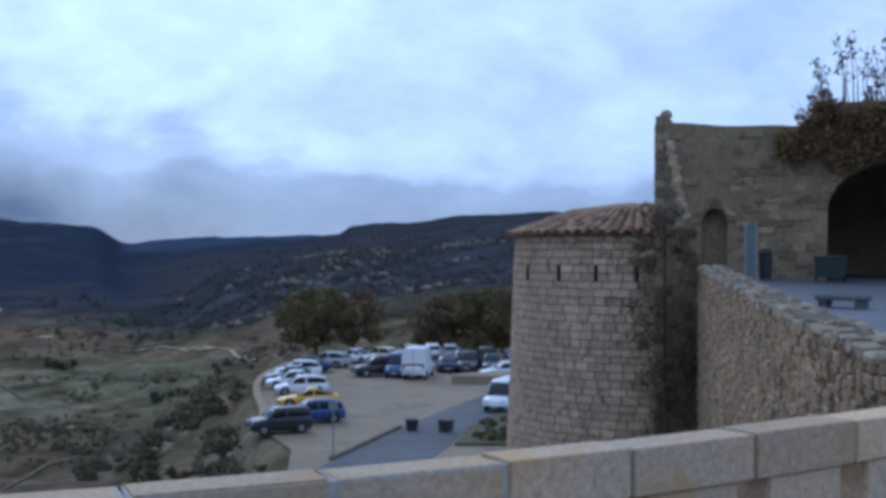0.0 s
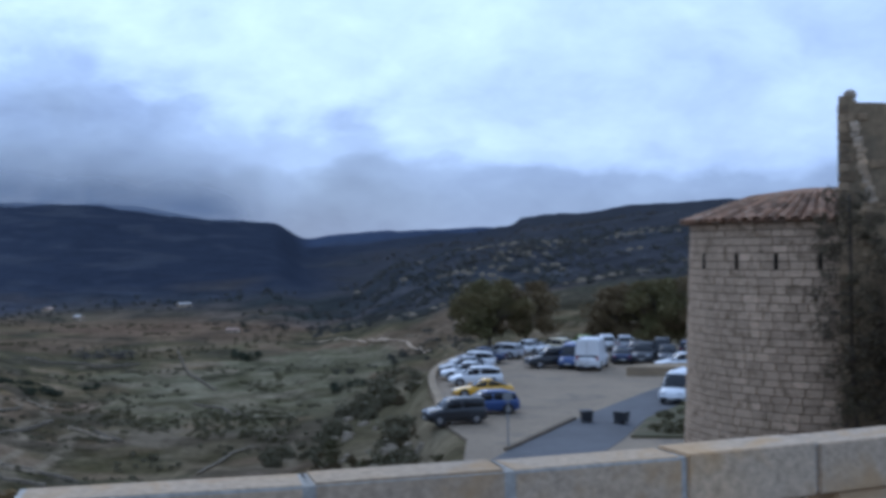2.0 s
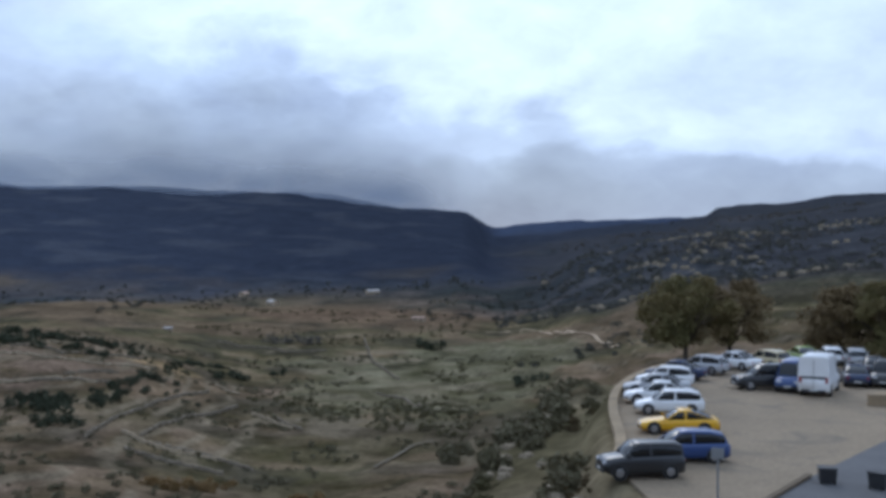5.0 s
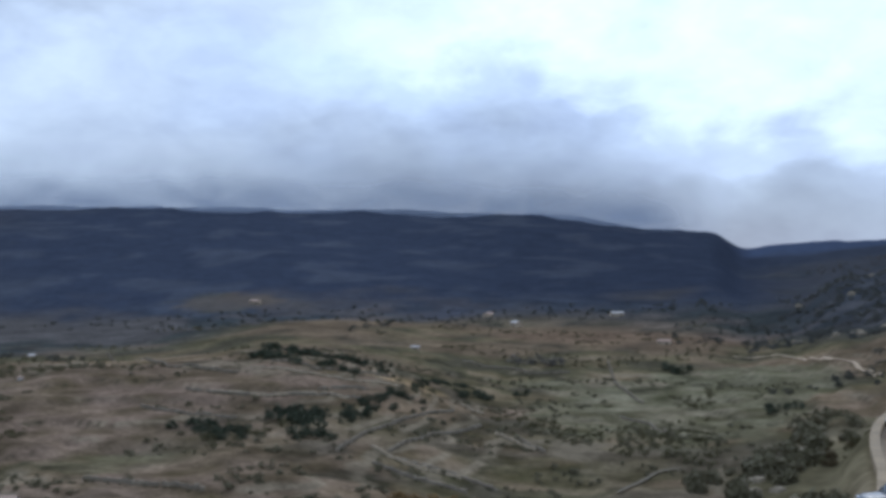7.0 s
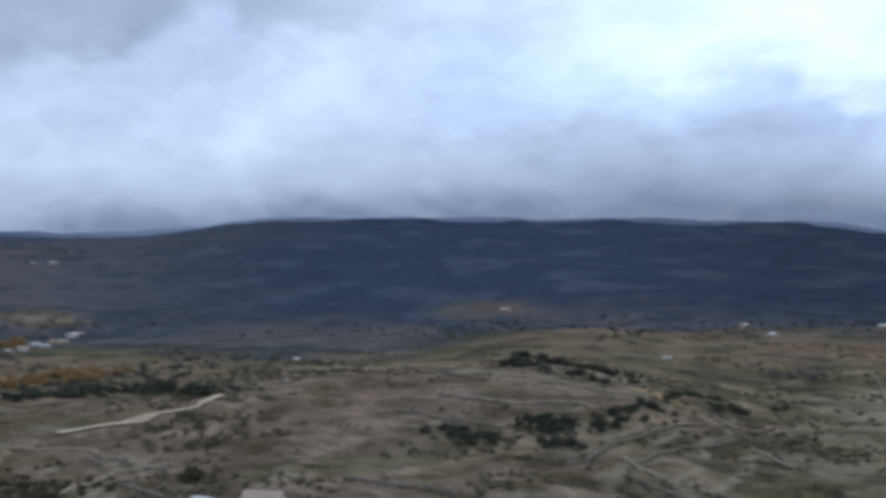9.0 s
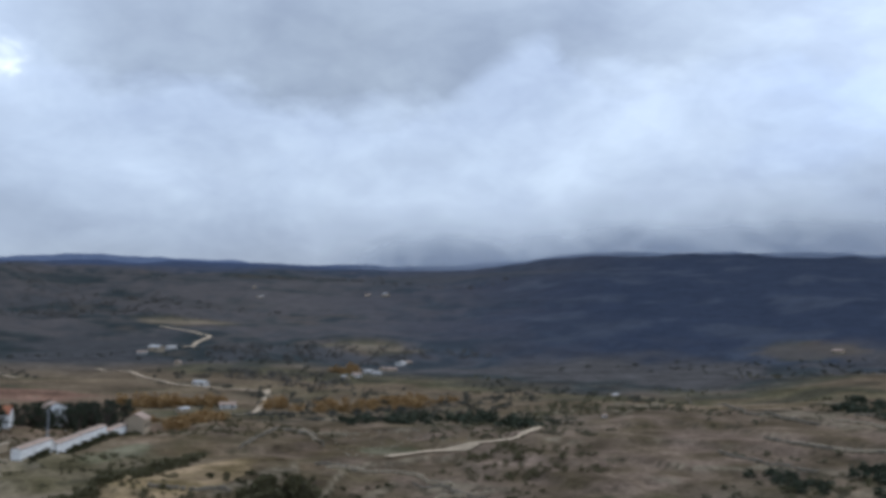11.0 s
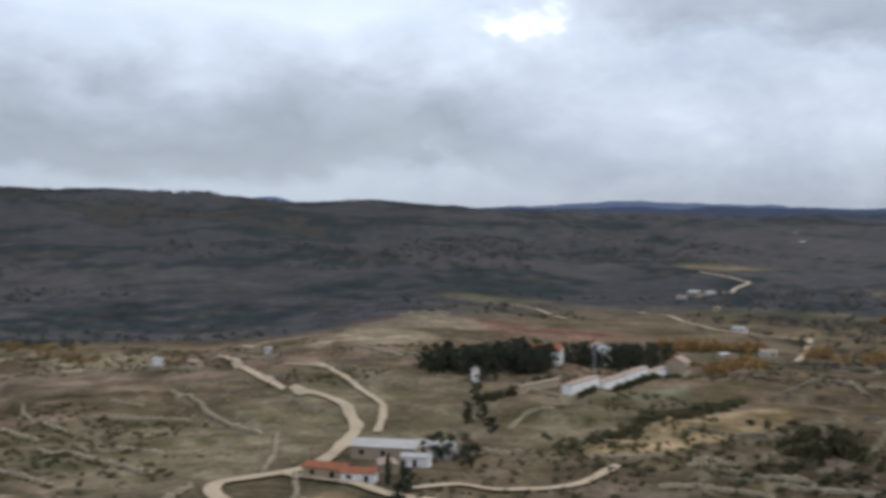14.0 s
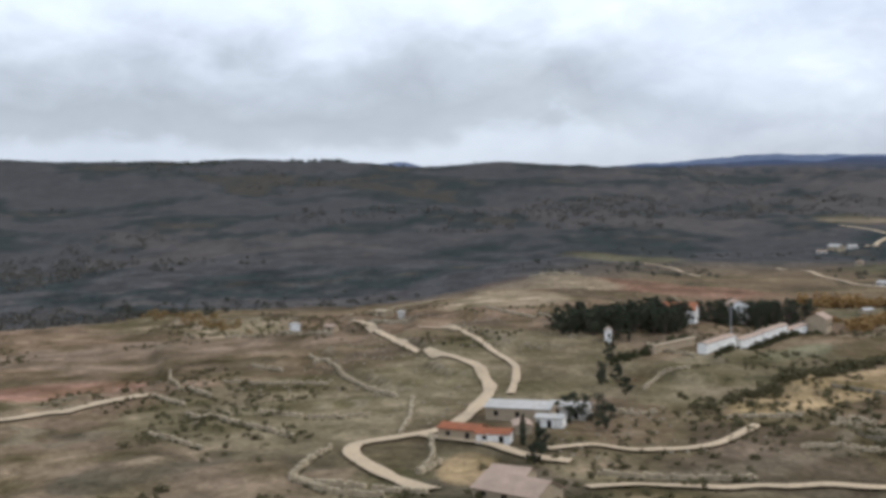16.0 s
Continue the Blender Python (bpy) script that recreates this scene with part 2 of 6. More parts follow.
# ---- the lie of the land ----
HUB = (-3.24, 17.43)          # heart of the polar sheet, under the second stand of the camera
YARD = -8.95                  # level of the car park
RINGS = (200, 330, 500, 750, 1100, 1600, 2300, 3200)
LAND_WEST = {
    -135: (-50, -52, -56, -70, -60, -8, 100, 112),
    -118: (-50, -51, -54, -70, -58, -8, 96, 110),
    -105: (-50, -50, -50, -66, -52, -2, 86, 100),
    -92: (-50, -49, -43, -55, -48, -8, 72, 92),
    -80: (-51, -49, -52, -62, -55, -22, 44, 96),
    -66: (-54, -56, -56, -64, -60, -30, 38, 98),
}
LAND_NORTH = {
    -53: (-52, -52, -43, -62, -58, -4, 72, 148),
    -42: (-54, -51, -39, -52, -52, 10, 82, 148),
    -30: (-56, -60, -60, -58, -50, 0, 74, 136),
    -20.5: (-52, -60, -62, -58, -46, -10, 46, 78),
    -18.6: (-50, -58, -61, -58, -52, -42, -14, 28),
    -16.6: (-48, -58, -60, -54, -47, -44, -4, 46),
    -13.5: (-46, -57, -58, -42, -15, -30, 8, 52),
    -10.4: (-40, -52, -52, -32, 1, -14, 20, 53),
    -8.2: (-36, -48, -47, -26, 6, 2, 36, 56),
    -7.2: (-34, -46, -44, -24, 8, 22, 60, 60),
    2: (-26, -38, -34, -10, 20, 50, 84, 80),
    40: (-22, -30, -20, 0, 20, 40, 60, 60),
}
LAND = {**LAND_WEST, **LAND_NORTH}


TREAD = 2.6                   # height of a field terrace


def ease(a, b, x):
    t = np.clip((x - a) / (b - a), 0, 1)
    return t * t * (3 - 2 * t)


def ground(x, y):
    """Height of the land at x, y (arrays)."""
    x, y = np.asarray(x, float), np.asarray(y, float)
    dx, dy = x - HUB[0], y - HUB[1]
    r, az = np.hypot(dx, dy), np.degrees(np.arctan2(dx, dy))
    az = np.clip(az, -135, 40)
    cols = sorted(LAND)
    c = np.clip(np.searchsorted(cols, az) - 1, 0, len(cols) - 2)
    ca = np.array(cols, float)
    u = (az - ca[c]) / (ca[c + 1] - ca[c])
    u = u * u * (3 - 2 * u)
    tab = np.array([LAND[k] for k in cols], float)
    lr = np.log(np.clip(r, RINGS[0], RINGS[-1]))
    lk = np.log(np.array(RINGS, float))
    k = np.clip(np.searchsorted(lk, lr) - 1, 0, len(RINGS) - 2)
    v = (lr - lk[k]) / (lk[k + 1] - lk[k])
    v = v * v * (3 - 2 * v) * 0.6 + v * 0.4
    at = lambda i, j: tab[i, j]
    far = (at(c, k) * (1 - v) + at(c, k + 1) * v) * (1 - u) + (at(c + 1, k) * (1 - v) + at(c + 1, k + 1) * v) * u
    rim = tab[c, 0] * (1 - u) + tab[c + 1, 0] * u
    # the spur on which town and car park stand, falling to the valley
    shelf = ease(-26, -14, az) * (1 - ease(40, 70, az))
    start = 12 + shelf * 78
    drop = np.clip((r - start) / (200 - start), 0, 1)
    near = -9.12 + (rim + 9.12) * (1 - (1 - drop) ** 1.35)
    z = np.where(r < 200, near, far)
    # the bank falls away outside the car park wall
    out = np.clip(np.interp(y, [48, 60, 66.5, 73, 80, 87, 93, 100, 107, 112], [-9.0, -11.0, -13.9, -15.3, -17.2, -18.7, -19.4, -19.4, -18.0, -15.0]) - 0.5 - x, 0, 60)
    bank_side = ease(46, 58, y) * (1 - ease(103, 112, y)) * (r < 200)
    z = np.where((out > 0) & (bank_side > 0), np.minimum(z, -9.12 - bank_side * (1.5 * ease(0, 2.2, out) + 0.26 * out)), z)
    rough = np.clip((r - 60) / 300, 0, 1)
    z = z + billow(x, y, 170.0, 4, 11) * 4.0 * rough * (1 + np.clip((r - 900) / 900, 0, 1.0)) + billow(x, y, 24.0, 3, 31) * 0.9 * (1 - 0.75 * ease(650, 1000, r)) * np.clip((r - 25) / 80, 0, 1) * (1 - shelf * (r < 110))
    # terraced slopes, stepped by old field walls
    tread = TREAD
    hilly = ease(180, 300, r) * (1 - ease(620, 800, r)) * ease(-0.35, 0.1, billow(x, y, 260.0, 2, 71))
    q = z / tread
    step = (np.floor(q) + ease(0.62, 0.95, q - np.floor(q))) * tread
    # the knoll with the ruin, and the shoulder that leads to it
    for ka, kr, lift, wide in ((-91.6, 735, 8.5, 40.0), (-95.5, 660, 5.0, 60.0)):
        kx, ky = HUB[0] + kr * math.sin(radians(ka)), HUB[1] + kr * math.cos(radians(ka))
        z = z + lift * np.exp(-((x - kx) ** 2 + (y - ky) ** 2) / wide ** 2)
    # far hills beyond the plateau; their blue is haze painted in land_cover
    z = z + ease(3600, 4300, r) * (58 * np.exp(-((az + 100.2) / 2.6) ** 2) + 62 * np.exp(-((az + 80) / 10) ** 2))
    return z + (step - z) * hilly * 0.85


def polar(az, r):
    return HUB[0] + r * math.sin(radians(az)), HUB[1] + r * math.cos(radians(az))


# fields: bearing, distance, half-width across, half-depth, slant, colour
MEADOW, EARTH, STRAW, OLIVE = (0.142, 0.128, 0.078), (0.205, 0.115, 0.08), (0.30, 0.21, 0.115), (0.140, 0.113, 0.068)
CLEARING = (0.11, 0.092, 0.075)
BROWN, TAN = (0.158, 0.114, 0.078), (0.255, 0.195, 0.13)
FIELDS = [(-50, 430, 90, 90, 0, BROWN), (-21.5, 520, 62, 140, 6, MEADOW), (-19, 600, 50, 70, 0, MEADOW), (-27.3, 570, 26, 16, 0, MEADOW), (-36.5, 476, 20, 16, 0, STRAW), (-82, 330, 26, 62, 22, OLIVE), (-96.3, 203, 6, 13, 0, STRAW), (-117.5, 354, 30, 16, 0, EARTH), (-94, 770, 34, 60, 0, EARTH), (-86, 725, 66, 50, 0, EARTH), (-58, 365, 56, 46, 0, BROWN), (-88, 1000, 50, 45, 0, MEADOW)]
FIELDS += [(-91.8, 715, 46, 46, 0, TAN), (-94, 330, 40, 62, 0, OLIVE), (-105, 285, 46, 60, 0, OLIVE), (-94.5, 560, 34, 90, 0, TAN), (-112, 430, 75, 42, 0, BROWN), (-62, 428, 34, 12, 10, BROWN), (-66, 398, 12, 10, 0, MEADOW), (-52, 250, 40, 40, 0, BROWN), (-76, 1500, 90, 40, 0, TAN), (-67, 1250, 70, 25, 0, TAN), (-45.2, 1195, 60, 46, 0, CLEARING), (-77.2, 310, 12, 60, 27, STRAW), (-108, 480, 22, 30, 0, TAN), (-79.5, 372, 8, 34, 14, MEADOW), (-99, 800, 60, 30, 0, EARTH), (-45, 470, 50, 40, 0, BROWN), (-62, 330, 36, 34, 0, BROWN)]


def land_cover(x, y):
    """Base colour of the land: scrub, fields, ploughed earth, far woods tinted with haze."""
    dx, dy = x - HUB[0], y - HUB[1]
    r, az = np.hypot(dx, dy), np.degrees(np.arctan2(dx, dy))
    n1, n2, n3 = billow(x, y, 90.0, 4, 101), billow(x, y, 26.0, 3, 131), billow(x, y, 420.0, 3, 151)

    def blend(c, col, w):
        w = np.clip(w, 0, 1)[:, None]
        return c * (1 - w) + np.array(col)[None] * w
    c = np.tile(np.array((0.148, 0.108, 0.070)), (len(x), 1))
    c = blend(c, (0.102, 0.088, 0.050), ease(-0.25, 0.45, n1))
    c = blend(c, (0.19, 0.138, 0.085), ease(0.30, 0.75, n2) * 0.55)
    c = blend(c, (0.062, 0.054, 0.038), ease(0.25, 0.7, -n2 + 0.5 * n1) * 0.7)
    c = blend(c, (0.155, 0.095, 0.065), ease(0.15, 0.5, n3) * 0.35 * (r < 900))
    for fa, fr, hw, hd, slant, col in FIELDS:
        fx, fy = polar(fa, fr)
        s, k = math.sin(radians(fa + slant)), math.cos(radians(fa + slant))
        across, deep = (x - fx) * k - (y - fy) * s, (x - fx) * s + (y - fy) * k
        d = np.sqrt((across / hw) ** 2 + (deep / hd) ** 2) + 0.16 * n2
        c = blend(c, col, (1 - ease(0.85, 1.12, d)) * (0.85 + 0.25 * n2))
    # western hill cover made paler by bearing and distance
    dry = ease(70, 84, -az) * (1 - ease(560, 700, r))
    c = c * (1 + 0.2 * dry[:, None])
    # nearer slopes: colour shifted and scaled by bearing and distance
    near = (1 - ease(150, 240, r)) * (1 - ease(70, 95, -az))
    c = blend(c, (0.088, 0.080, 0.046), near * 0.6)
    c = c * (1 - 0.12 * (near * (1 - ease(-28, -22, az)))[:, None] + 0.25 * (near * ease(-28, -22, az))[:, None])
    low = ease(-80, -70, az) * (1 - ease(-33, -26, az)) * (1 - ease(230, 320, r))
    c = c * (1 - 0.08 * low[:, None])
    mottle = billow(x, y, 11.0, 3, 191) * (1 - ease(500, 800, r))
    c = c * (1 + 0.38 * mottle[:, None] * np.array((0.95, 0.9, 1.1)))
    # pale stone risers of the terraces, each with a dark line coloured in below
    q = ground(x, y) / TREAD
    q = q - np.floor(q)
    hilly = ease(170, 260, r) * (1 - ease(640, 820, r))
    band = ease(0.60, 0.68, q) * (1 - ease(0.90, 0.98, q)) * ease(-0.05, 0.3, billow(x, y, 34.0, 2, 171))
    c = blend(c, (0.205, 0.165, 0.112), band * hilly * 0.75)
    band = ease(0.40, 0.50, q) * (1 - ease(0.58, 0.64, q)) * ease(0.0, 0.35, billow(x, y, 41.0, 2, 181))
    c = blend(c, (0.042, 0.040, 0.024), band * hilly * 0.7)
    # holm-oak scrub and woods on the far slopes
    start = np.interp(az, [-135, -100, -85, -70, -56, -48, -40, -30, -22, -18, -14, -10, -5, 10], [640, 660, 900, 1000, 760, 820, 980, 1080, 950, 860, 740, 690, 660, 640])
    wood = ease(-0.1, 0.12, (r - start) / start + 0.05 * n3)
    for fa, fr, hw, hd, slant, col in FIELDS:
        if fr > 900:
            fx, fy = polar(fa, fr)
            wood = wood * (0.25 + 0.75 * ease(0.8, 1.3, np.sqrt(((x - fx) ** 2 + (y - fy) ** 2)) / ((hw + hd) / 2) + 0.3 * n2))
    woods = np.tile(np.array((0.074, 0.067, 0.058)), (len(x), 1))
    woods = blend(woods, (0.042, 0.046, 0.040), ease(-0.05, 0.35, n1))
    woods = blend(woods, (0.115, 0.092, 0.074), ease(0.35, 0.8, n3 + 0.5 * n2) * 0.6)
    # western woods made darker and cooler by bearing
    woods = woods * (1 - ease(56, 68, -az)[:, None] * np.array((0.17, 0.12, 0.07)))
    woods = blend(woods, (0.13, 0.088, 0.056), ease(0.5, 0.9, n1 - 0.4 * n3) * 0.25)
    # distance haze painted into the colour: bluer mountains, ridges and farthest hills
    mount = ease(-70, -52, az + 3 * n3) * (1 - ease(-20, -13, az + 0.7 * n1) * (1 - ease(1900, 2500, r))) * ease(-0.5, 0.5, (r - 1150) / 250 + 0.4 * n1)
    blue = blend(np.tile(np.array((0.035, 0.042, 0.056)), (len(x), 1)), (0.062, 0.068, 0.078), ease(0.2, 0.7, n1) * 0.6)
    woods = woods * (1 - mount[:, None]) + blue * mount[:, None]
    far_haze = ease(2500, 3100, r) * (1 - mount)
    woods = blend(woods, (0.050, 0.064, 0.096), far_haze)
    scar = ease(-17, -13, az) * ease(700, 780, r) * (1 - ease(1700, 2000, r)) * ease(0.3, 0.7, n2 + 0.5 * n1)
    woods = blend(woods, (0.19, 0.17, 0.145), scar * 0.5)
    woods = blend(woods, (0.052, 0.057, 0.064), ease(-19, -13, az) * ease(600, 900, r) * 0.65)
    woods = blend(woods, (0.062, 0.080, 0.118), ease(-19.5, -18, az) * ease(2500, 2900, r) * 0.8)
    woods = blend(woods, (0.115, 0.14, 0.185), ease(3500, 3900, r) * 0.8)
    # overall blue cast of the haze, then woods tone scaled by bearing
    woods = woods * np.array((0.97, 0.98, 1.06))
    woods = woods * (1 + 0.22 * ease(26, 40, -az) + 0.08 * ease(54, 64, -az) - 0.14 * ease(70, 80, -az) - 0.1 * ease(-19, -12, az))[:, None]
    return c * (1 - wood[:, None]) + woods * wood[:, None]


def land_material():
    k = Mat("hillside", 0.95)
    k.b.inputs["Specular IOR Level"].default_value = 0.0
    col = k.t.nodes.new("ShaderNodeVertexColor")
    col.layer_name = "cover"
    g1, g2, g3 = k.noise(0.9, 6.0, 0.7), k.noise(0.11, 6.0, 0.65, 0.6), k.noise(0.028, 5.0, 0.65, 0.4)
    c = k.mix(1.0, col.outputs[0], k.ramp(g1, [(0.25, 0.62), (0.75, 1.38)]), "MULTIPLY")
    c = k.mix(1.0, c, k.ramp(g2, [(0.30, 0.76), (0.70, 1.24)]), "MULTIPLY")
    c = k.mix(1.0, c, k.ramp(g3, [(0.35, 0.72), (0.65, 1.25)]), "MULTIPLY")
    c = k.mix(1.0, c, k.ramp(k.noise(0.34, 5.0, 0.72, 0.5), [(0.30, 0.68), (0.50, 1.0), (0.70, 1.36)]), "MULTIPLY")
    c = k.mix(col.outputs[1], col.outputs[0], c)
    return k.color(c).bump(g2, 0.3, 1.2).m


def build_ground():
    azs = np.concatenate([np.arange(-180, -138, 3.0), np.arange(-138, 22, 0.22), np.arange(22, 180, 3.0)])
    rs = np.concatenate([[0.01], np.exp(np.linspace(math.log(4), math.log(148), 120)), np.exp(np.linspace(math.log(150), math.log(900), 250)), np.exp(np.linspace(math.log(912), math.log(4900), 110))])
    A, R = np.meshgrid(np.radians(azs), rs, indexing="ij")
    X, Y = HUB[0] + R * np.sin(A), HUB[1] + R * np.cos(A)
    x, y = X.ravel(), Y.ravel()
    z = ground(x, y)
    na, nr = len(azs), len(rs)
    i, j = np.meshgrid(np.arange(na), np.arange(nr - 1), indexing="ij")
    p = (i + 1) % na
    faces = np.stack([i * nr + j, i * nr + j + 1, p * nr + j + 1, p * nr + j], -1).reshape(-1, 4)
    me = bpy.data.meshes.new("ground")
    me.vertices.add(len(x))
    me.vertices.foreach_set("co", np.stack([x, y, z], -1).ravel())
    me.loops.add(faces.size)
    me.polygons.add(len(faces))
    me.polygons.foreach_set("loop_start", np.arange(0, faces.size, 4))
    me.polygons.foreach_set("loop_total", np.full(len(faces), 4))
    me.loops.foreach_set("vertex_index", faces.ravel())
    me.update(calc_edges=True)
    me.flip_normals()
    cov = me.color_attributes.new("cover", "FLOAT_COLOR", "POINT")
    rgba = np.ones((len(x), 4))
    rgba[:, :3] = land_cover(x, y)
    # the far woods are even, the near fields mottled
    rgba[:, 3] = 1 - 0.6 * ease(950, 1300, np.hypot(x - HUB[0], y - HUB[1]))
    cov.data.foreach_set("color", rgba.ravel())
    tagged(held("ground", me, land_material(), smooth=True), "brown-green terraced hillsides, fields and wooded far slopes tinted with haze", "ground", kind="structure")


build_ground()


def drape(name, pts, width, material, label, lift=0.55, category="track", closed=False):
    """A road laid over the land along a few turning points, smoothed."""
    p = [Vector((*q, 0)) for q in pts]
    line = []
    for i in range(len(p) - 1):
        a, b, c, d = p[max(i - 1, 0)], p[i], p[i + 1], p[min(i + 2, len(p) - 1)]
        n = max(2, int((c - b).length / 2.5))
        for k in range(n):
            t = k / n
            line.append(0.5 * ((2 * b) + (c - a) * t + (2 * a - 5 * b + 4 * c - d) * t * t + (3 * b - a - 3 * c + d) * t ** 3))
    line.append(p[-1])
    vs, fs = [], []
    for i, q in enumerate(line):
        d = (line[min(i + 1, len(line) - 1)] - line[max(i - 1, 0)]).normalized()
        side = Vector((d.y, -d.x, 0)) * width / 2 * (1 + 0.14 * math.sin(i * 0.9) * math.sin(i * 0.23))
        for k in (-1, -0.33, 0.33, 1):
            w = q + side * k
            vs.append((w.x, w.y, float(ground(w.x, w.y)) + lift + (0.08 if abs(k) < 0.5 else 0.0)))
    for i in range(len(line) - 1):
        for k in range(3):
            fs.append((i * 4 + k, i * 4 + k + 1, i * 4 + k + 5, i * 4 + k + 4))
    return tagged(held(name, raw(name, vs, fs), material, smooth=True), label, category, kind="structure")


# ---- terrace with its pierced parapet ----
def rim_y(x):
    return 4.78 + 0.62 * x + 0.048 * x * x


def build_terrace():
    ring = [(-2.4, -8), (4.2, -8), (4.2, 9.3)] + [(x, rim_y(x) - 0.06) for x in (2.8, 2.2, 1.5, 0.8, 0.1, -0.6, -1.3, -2.0, -2.4)]
    bm = bmesh.new()
    prism(bm, ring, -11, 0.0)
    tagged(part("terrace", bm, PLAZA), "raised stone terrace paved with grey flags", "terrace", kind="structure")
    par = thing("parapet", "pale sandstone parapet with jointed coping and square openings", "parapet", kind="structure")
    par.matrix_basis = Matrix()
    stops = [-2.30, -1.38, -0.71, -0.06, 0.485, 1.12, 1.74, 2.40, 3.05, 3.5]
    for i, (a, b) in enumerate(zip(stops, stops[1:])):
        def seg(x0, x1, z0, z1, inset, gap, name, mat, bev):
            bm = bmesh.new()
            xa, xb = x0 + gap, x1 - gap
            pa, pb = Vector((xa, rim_y(xa), 0)), Vector((xb, rim_y(xb), 0))
            d = (pb - pa).normalized()
            n = Vector((-d.y, d.x, 0))
            o, w = -inset, 0.24 - inset
            ring = [pa - n * (w + 0), pb - n * (w + 0), pb + n * o, pa + n * o]
            prism(bm, [(v.x, v.y) for v in ring], z0, z1)
            if bev:
                bmesh.ops.bevel(bm, geom=bm.edges[:], offset=bev, segments=2, affect="EDGES")
            return part(name, bm, mat, par)
        seg(a, b, 0.585, 0.80 + 0.006 * (i % 2), 0.0, 0.004, "coping_stone", COPING, 0.014 if i < 3 else 0.007)
        seg(a + 0.09, b - 0.08, 0.20, 0.583, 0.02, 0.0, "pier", COPING, 0.01)
        seg(a, b, -0.02, 0.198, 0.01, 0.004, "base_stone", COPING, 0.01)
        seg(a + 0.002, b - 0.002, 0.59, 0.796, 0.004 if i < 3 else 0.02, -0.008, "mortar_bed", PALE_JOINT, 0)


build_terrace()

# ---- car park on its shelf ----
def build_yard():
    ring = [(-11.0, 60), (-13.9, 66.5), (-15.3, 73), (-17.2, 80), (-18.7, 87), (-19.4, 93), (-19.4, 100), (-18.0, 107), (-13, 115), (0, 120), (16, 120), (34, 112), (40, 85), (30, 58), (16, 36), (-6, 36), (-9.5, 50)]
    bm = bmesh.new()
    prism(bm, ring, YARD - 1.5, YARD)
    tagged(part("car_park", bm, GRAVEL), "pale gravel car park with worn patches", "car park", kind="structure")
    return ring


YARD_RING = build_yard()



# ---- more materials ----
def plain(name, c, rough=0.5, metal=0.0, vary=0.12, scale=3.0, coat=0.0):
    k = Mat(name, rough, metal)
    n = k.noise(scale, 5.0, 0.6)
    k.color(k.mix(1.0, c, k.ramp(n, [(0.3, 1 - vary), (0.7, 1 + vary)]), "MULTIPLY"))
    if coat:
        k.b.inputs["Coat Weight"].default_value = coat
        k.b.inputs["Coat Roughness"].default_value = 0.08
    return k.m


def leafage(name, a, b, c):
    k = Mat(name, 0.75)
    k.b.inputs["Specular IOR Level"].default_value = 0.15
    isl = k.geo.outputs["Random Per Island"]
    k.color(k.mix(k.ramp(k.noise(0.35, 3.0), [(0.4, 0.0), (0.6, 1.0)]), k.ramp(isl, [(0.0, a), (1.0, b)]), k.ramp(isl, [(0.0, b), (1.0, c)])))
    return k.m


GLASS = plain("dark_car_glass", (0.012, 0.014, 0.017), 0.08, 0.0, 0.05)
RUBBER = plain("tyre_rubber", (0.02, 0.02, 0.02), 0.8)
ALLOY = plain("wheel_alloy", (0.35, 0.35, 0.36), 0.35, 0.8)
TRIM = plain("black_plastic", (0.03, 0.03, 0.032), 0.6)
LAMP = plain("clear_lamp", (0.55, 0.57, 0.6), 0.15)
TAIL = plain("red_lamp", (0.28, 0.012, 0.01), 0.2)
PLATE = plain("number_plate", (0.6, 0.6, 0.58), 0.5)
SILVER = (0.42, 0.43, 0.45)
WHITE, BLACK, GREY, BLUE, YELLOW, CREAM, NAVY, GREEN = (0.78, 0.79, 0.80), (0.018, 0.019, 0.022), (0.045, 0.05, 0.06), (0.025, 0.06, 0.19), (0.72, 0.39, 0.01), (0.55, 0.46, 0.28), (0.018, 0.034, 0.09), (0.33, 0.44, 0.10)
PAINTS = {n: plain("car_paint_" + n, c, 0.34, 0.0, 0.06, 1.0, 0.35) for n, c in dict(white=WHITE, black=BLACK, grey=GREY, blue=BLUE, yellow=YELLOW, cream=CREAM, navy=NAVY, silver=SILVER, green=GREEN).items()}
LEAF_OLIVE = leafage("olive_leaves", (0.115, 0.112, 0.042), (0.165, 0.145, 0.055), (0.18, 0.13, 0.05))
LEAF_DARK = leafage("dark_pine_leaves", (0.036, 0.044, 0.027), (0.054, 0.062, 0.037), (0.068, 0.072, 0.043))
LEAF_RUST = leafage("autumn_leaves", (0.27, 0.16, 0.065), (0.34, 0.21, 0.085), (0.24, 0.14, 0.055))
LEAF_DRY = leafage("dry_creeper_leaves", (0.075, 0.060, 0.032), (0.12, 0.080, 0.038), (0.085, 0.078, 0.036))
# far leaves greyed to sit with the haze painted on the far slopes
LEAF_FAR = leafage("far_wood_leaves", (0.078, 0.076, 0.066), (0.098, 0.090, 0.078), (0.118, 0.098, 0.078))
SCRUB_DARK = leafage("dark_scrub_leaves", (0.040, 0.042, 0.018), (0.066, 0.060, 0.028), (0.058, 0.058, 0.024))
SCRUB = leafage("scrub_leaves", (0.080, 0.074, 0.036), (0.125, 0.102, 0.052), (0.105, 0.10, 0.045))
SCRUB_PALE = leafage("pale_scrub_leaves", (0.115, 0.105, 0.062), (0.165, 0.14, 0.085), (0.145, 0.135, 0.075))
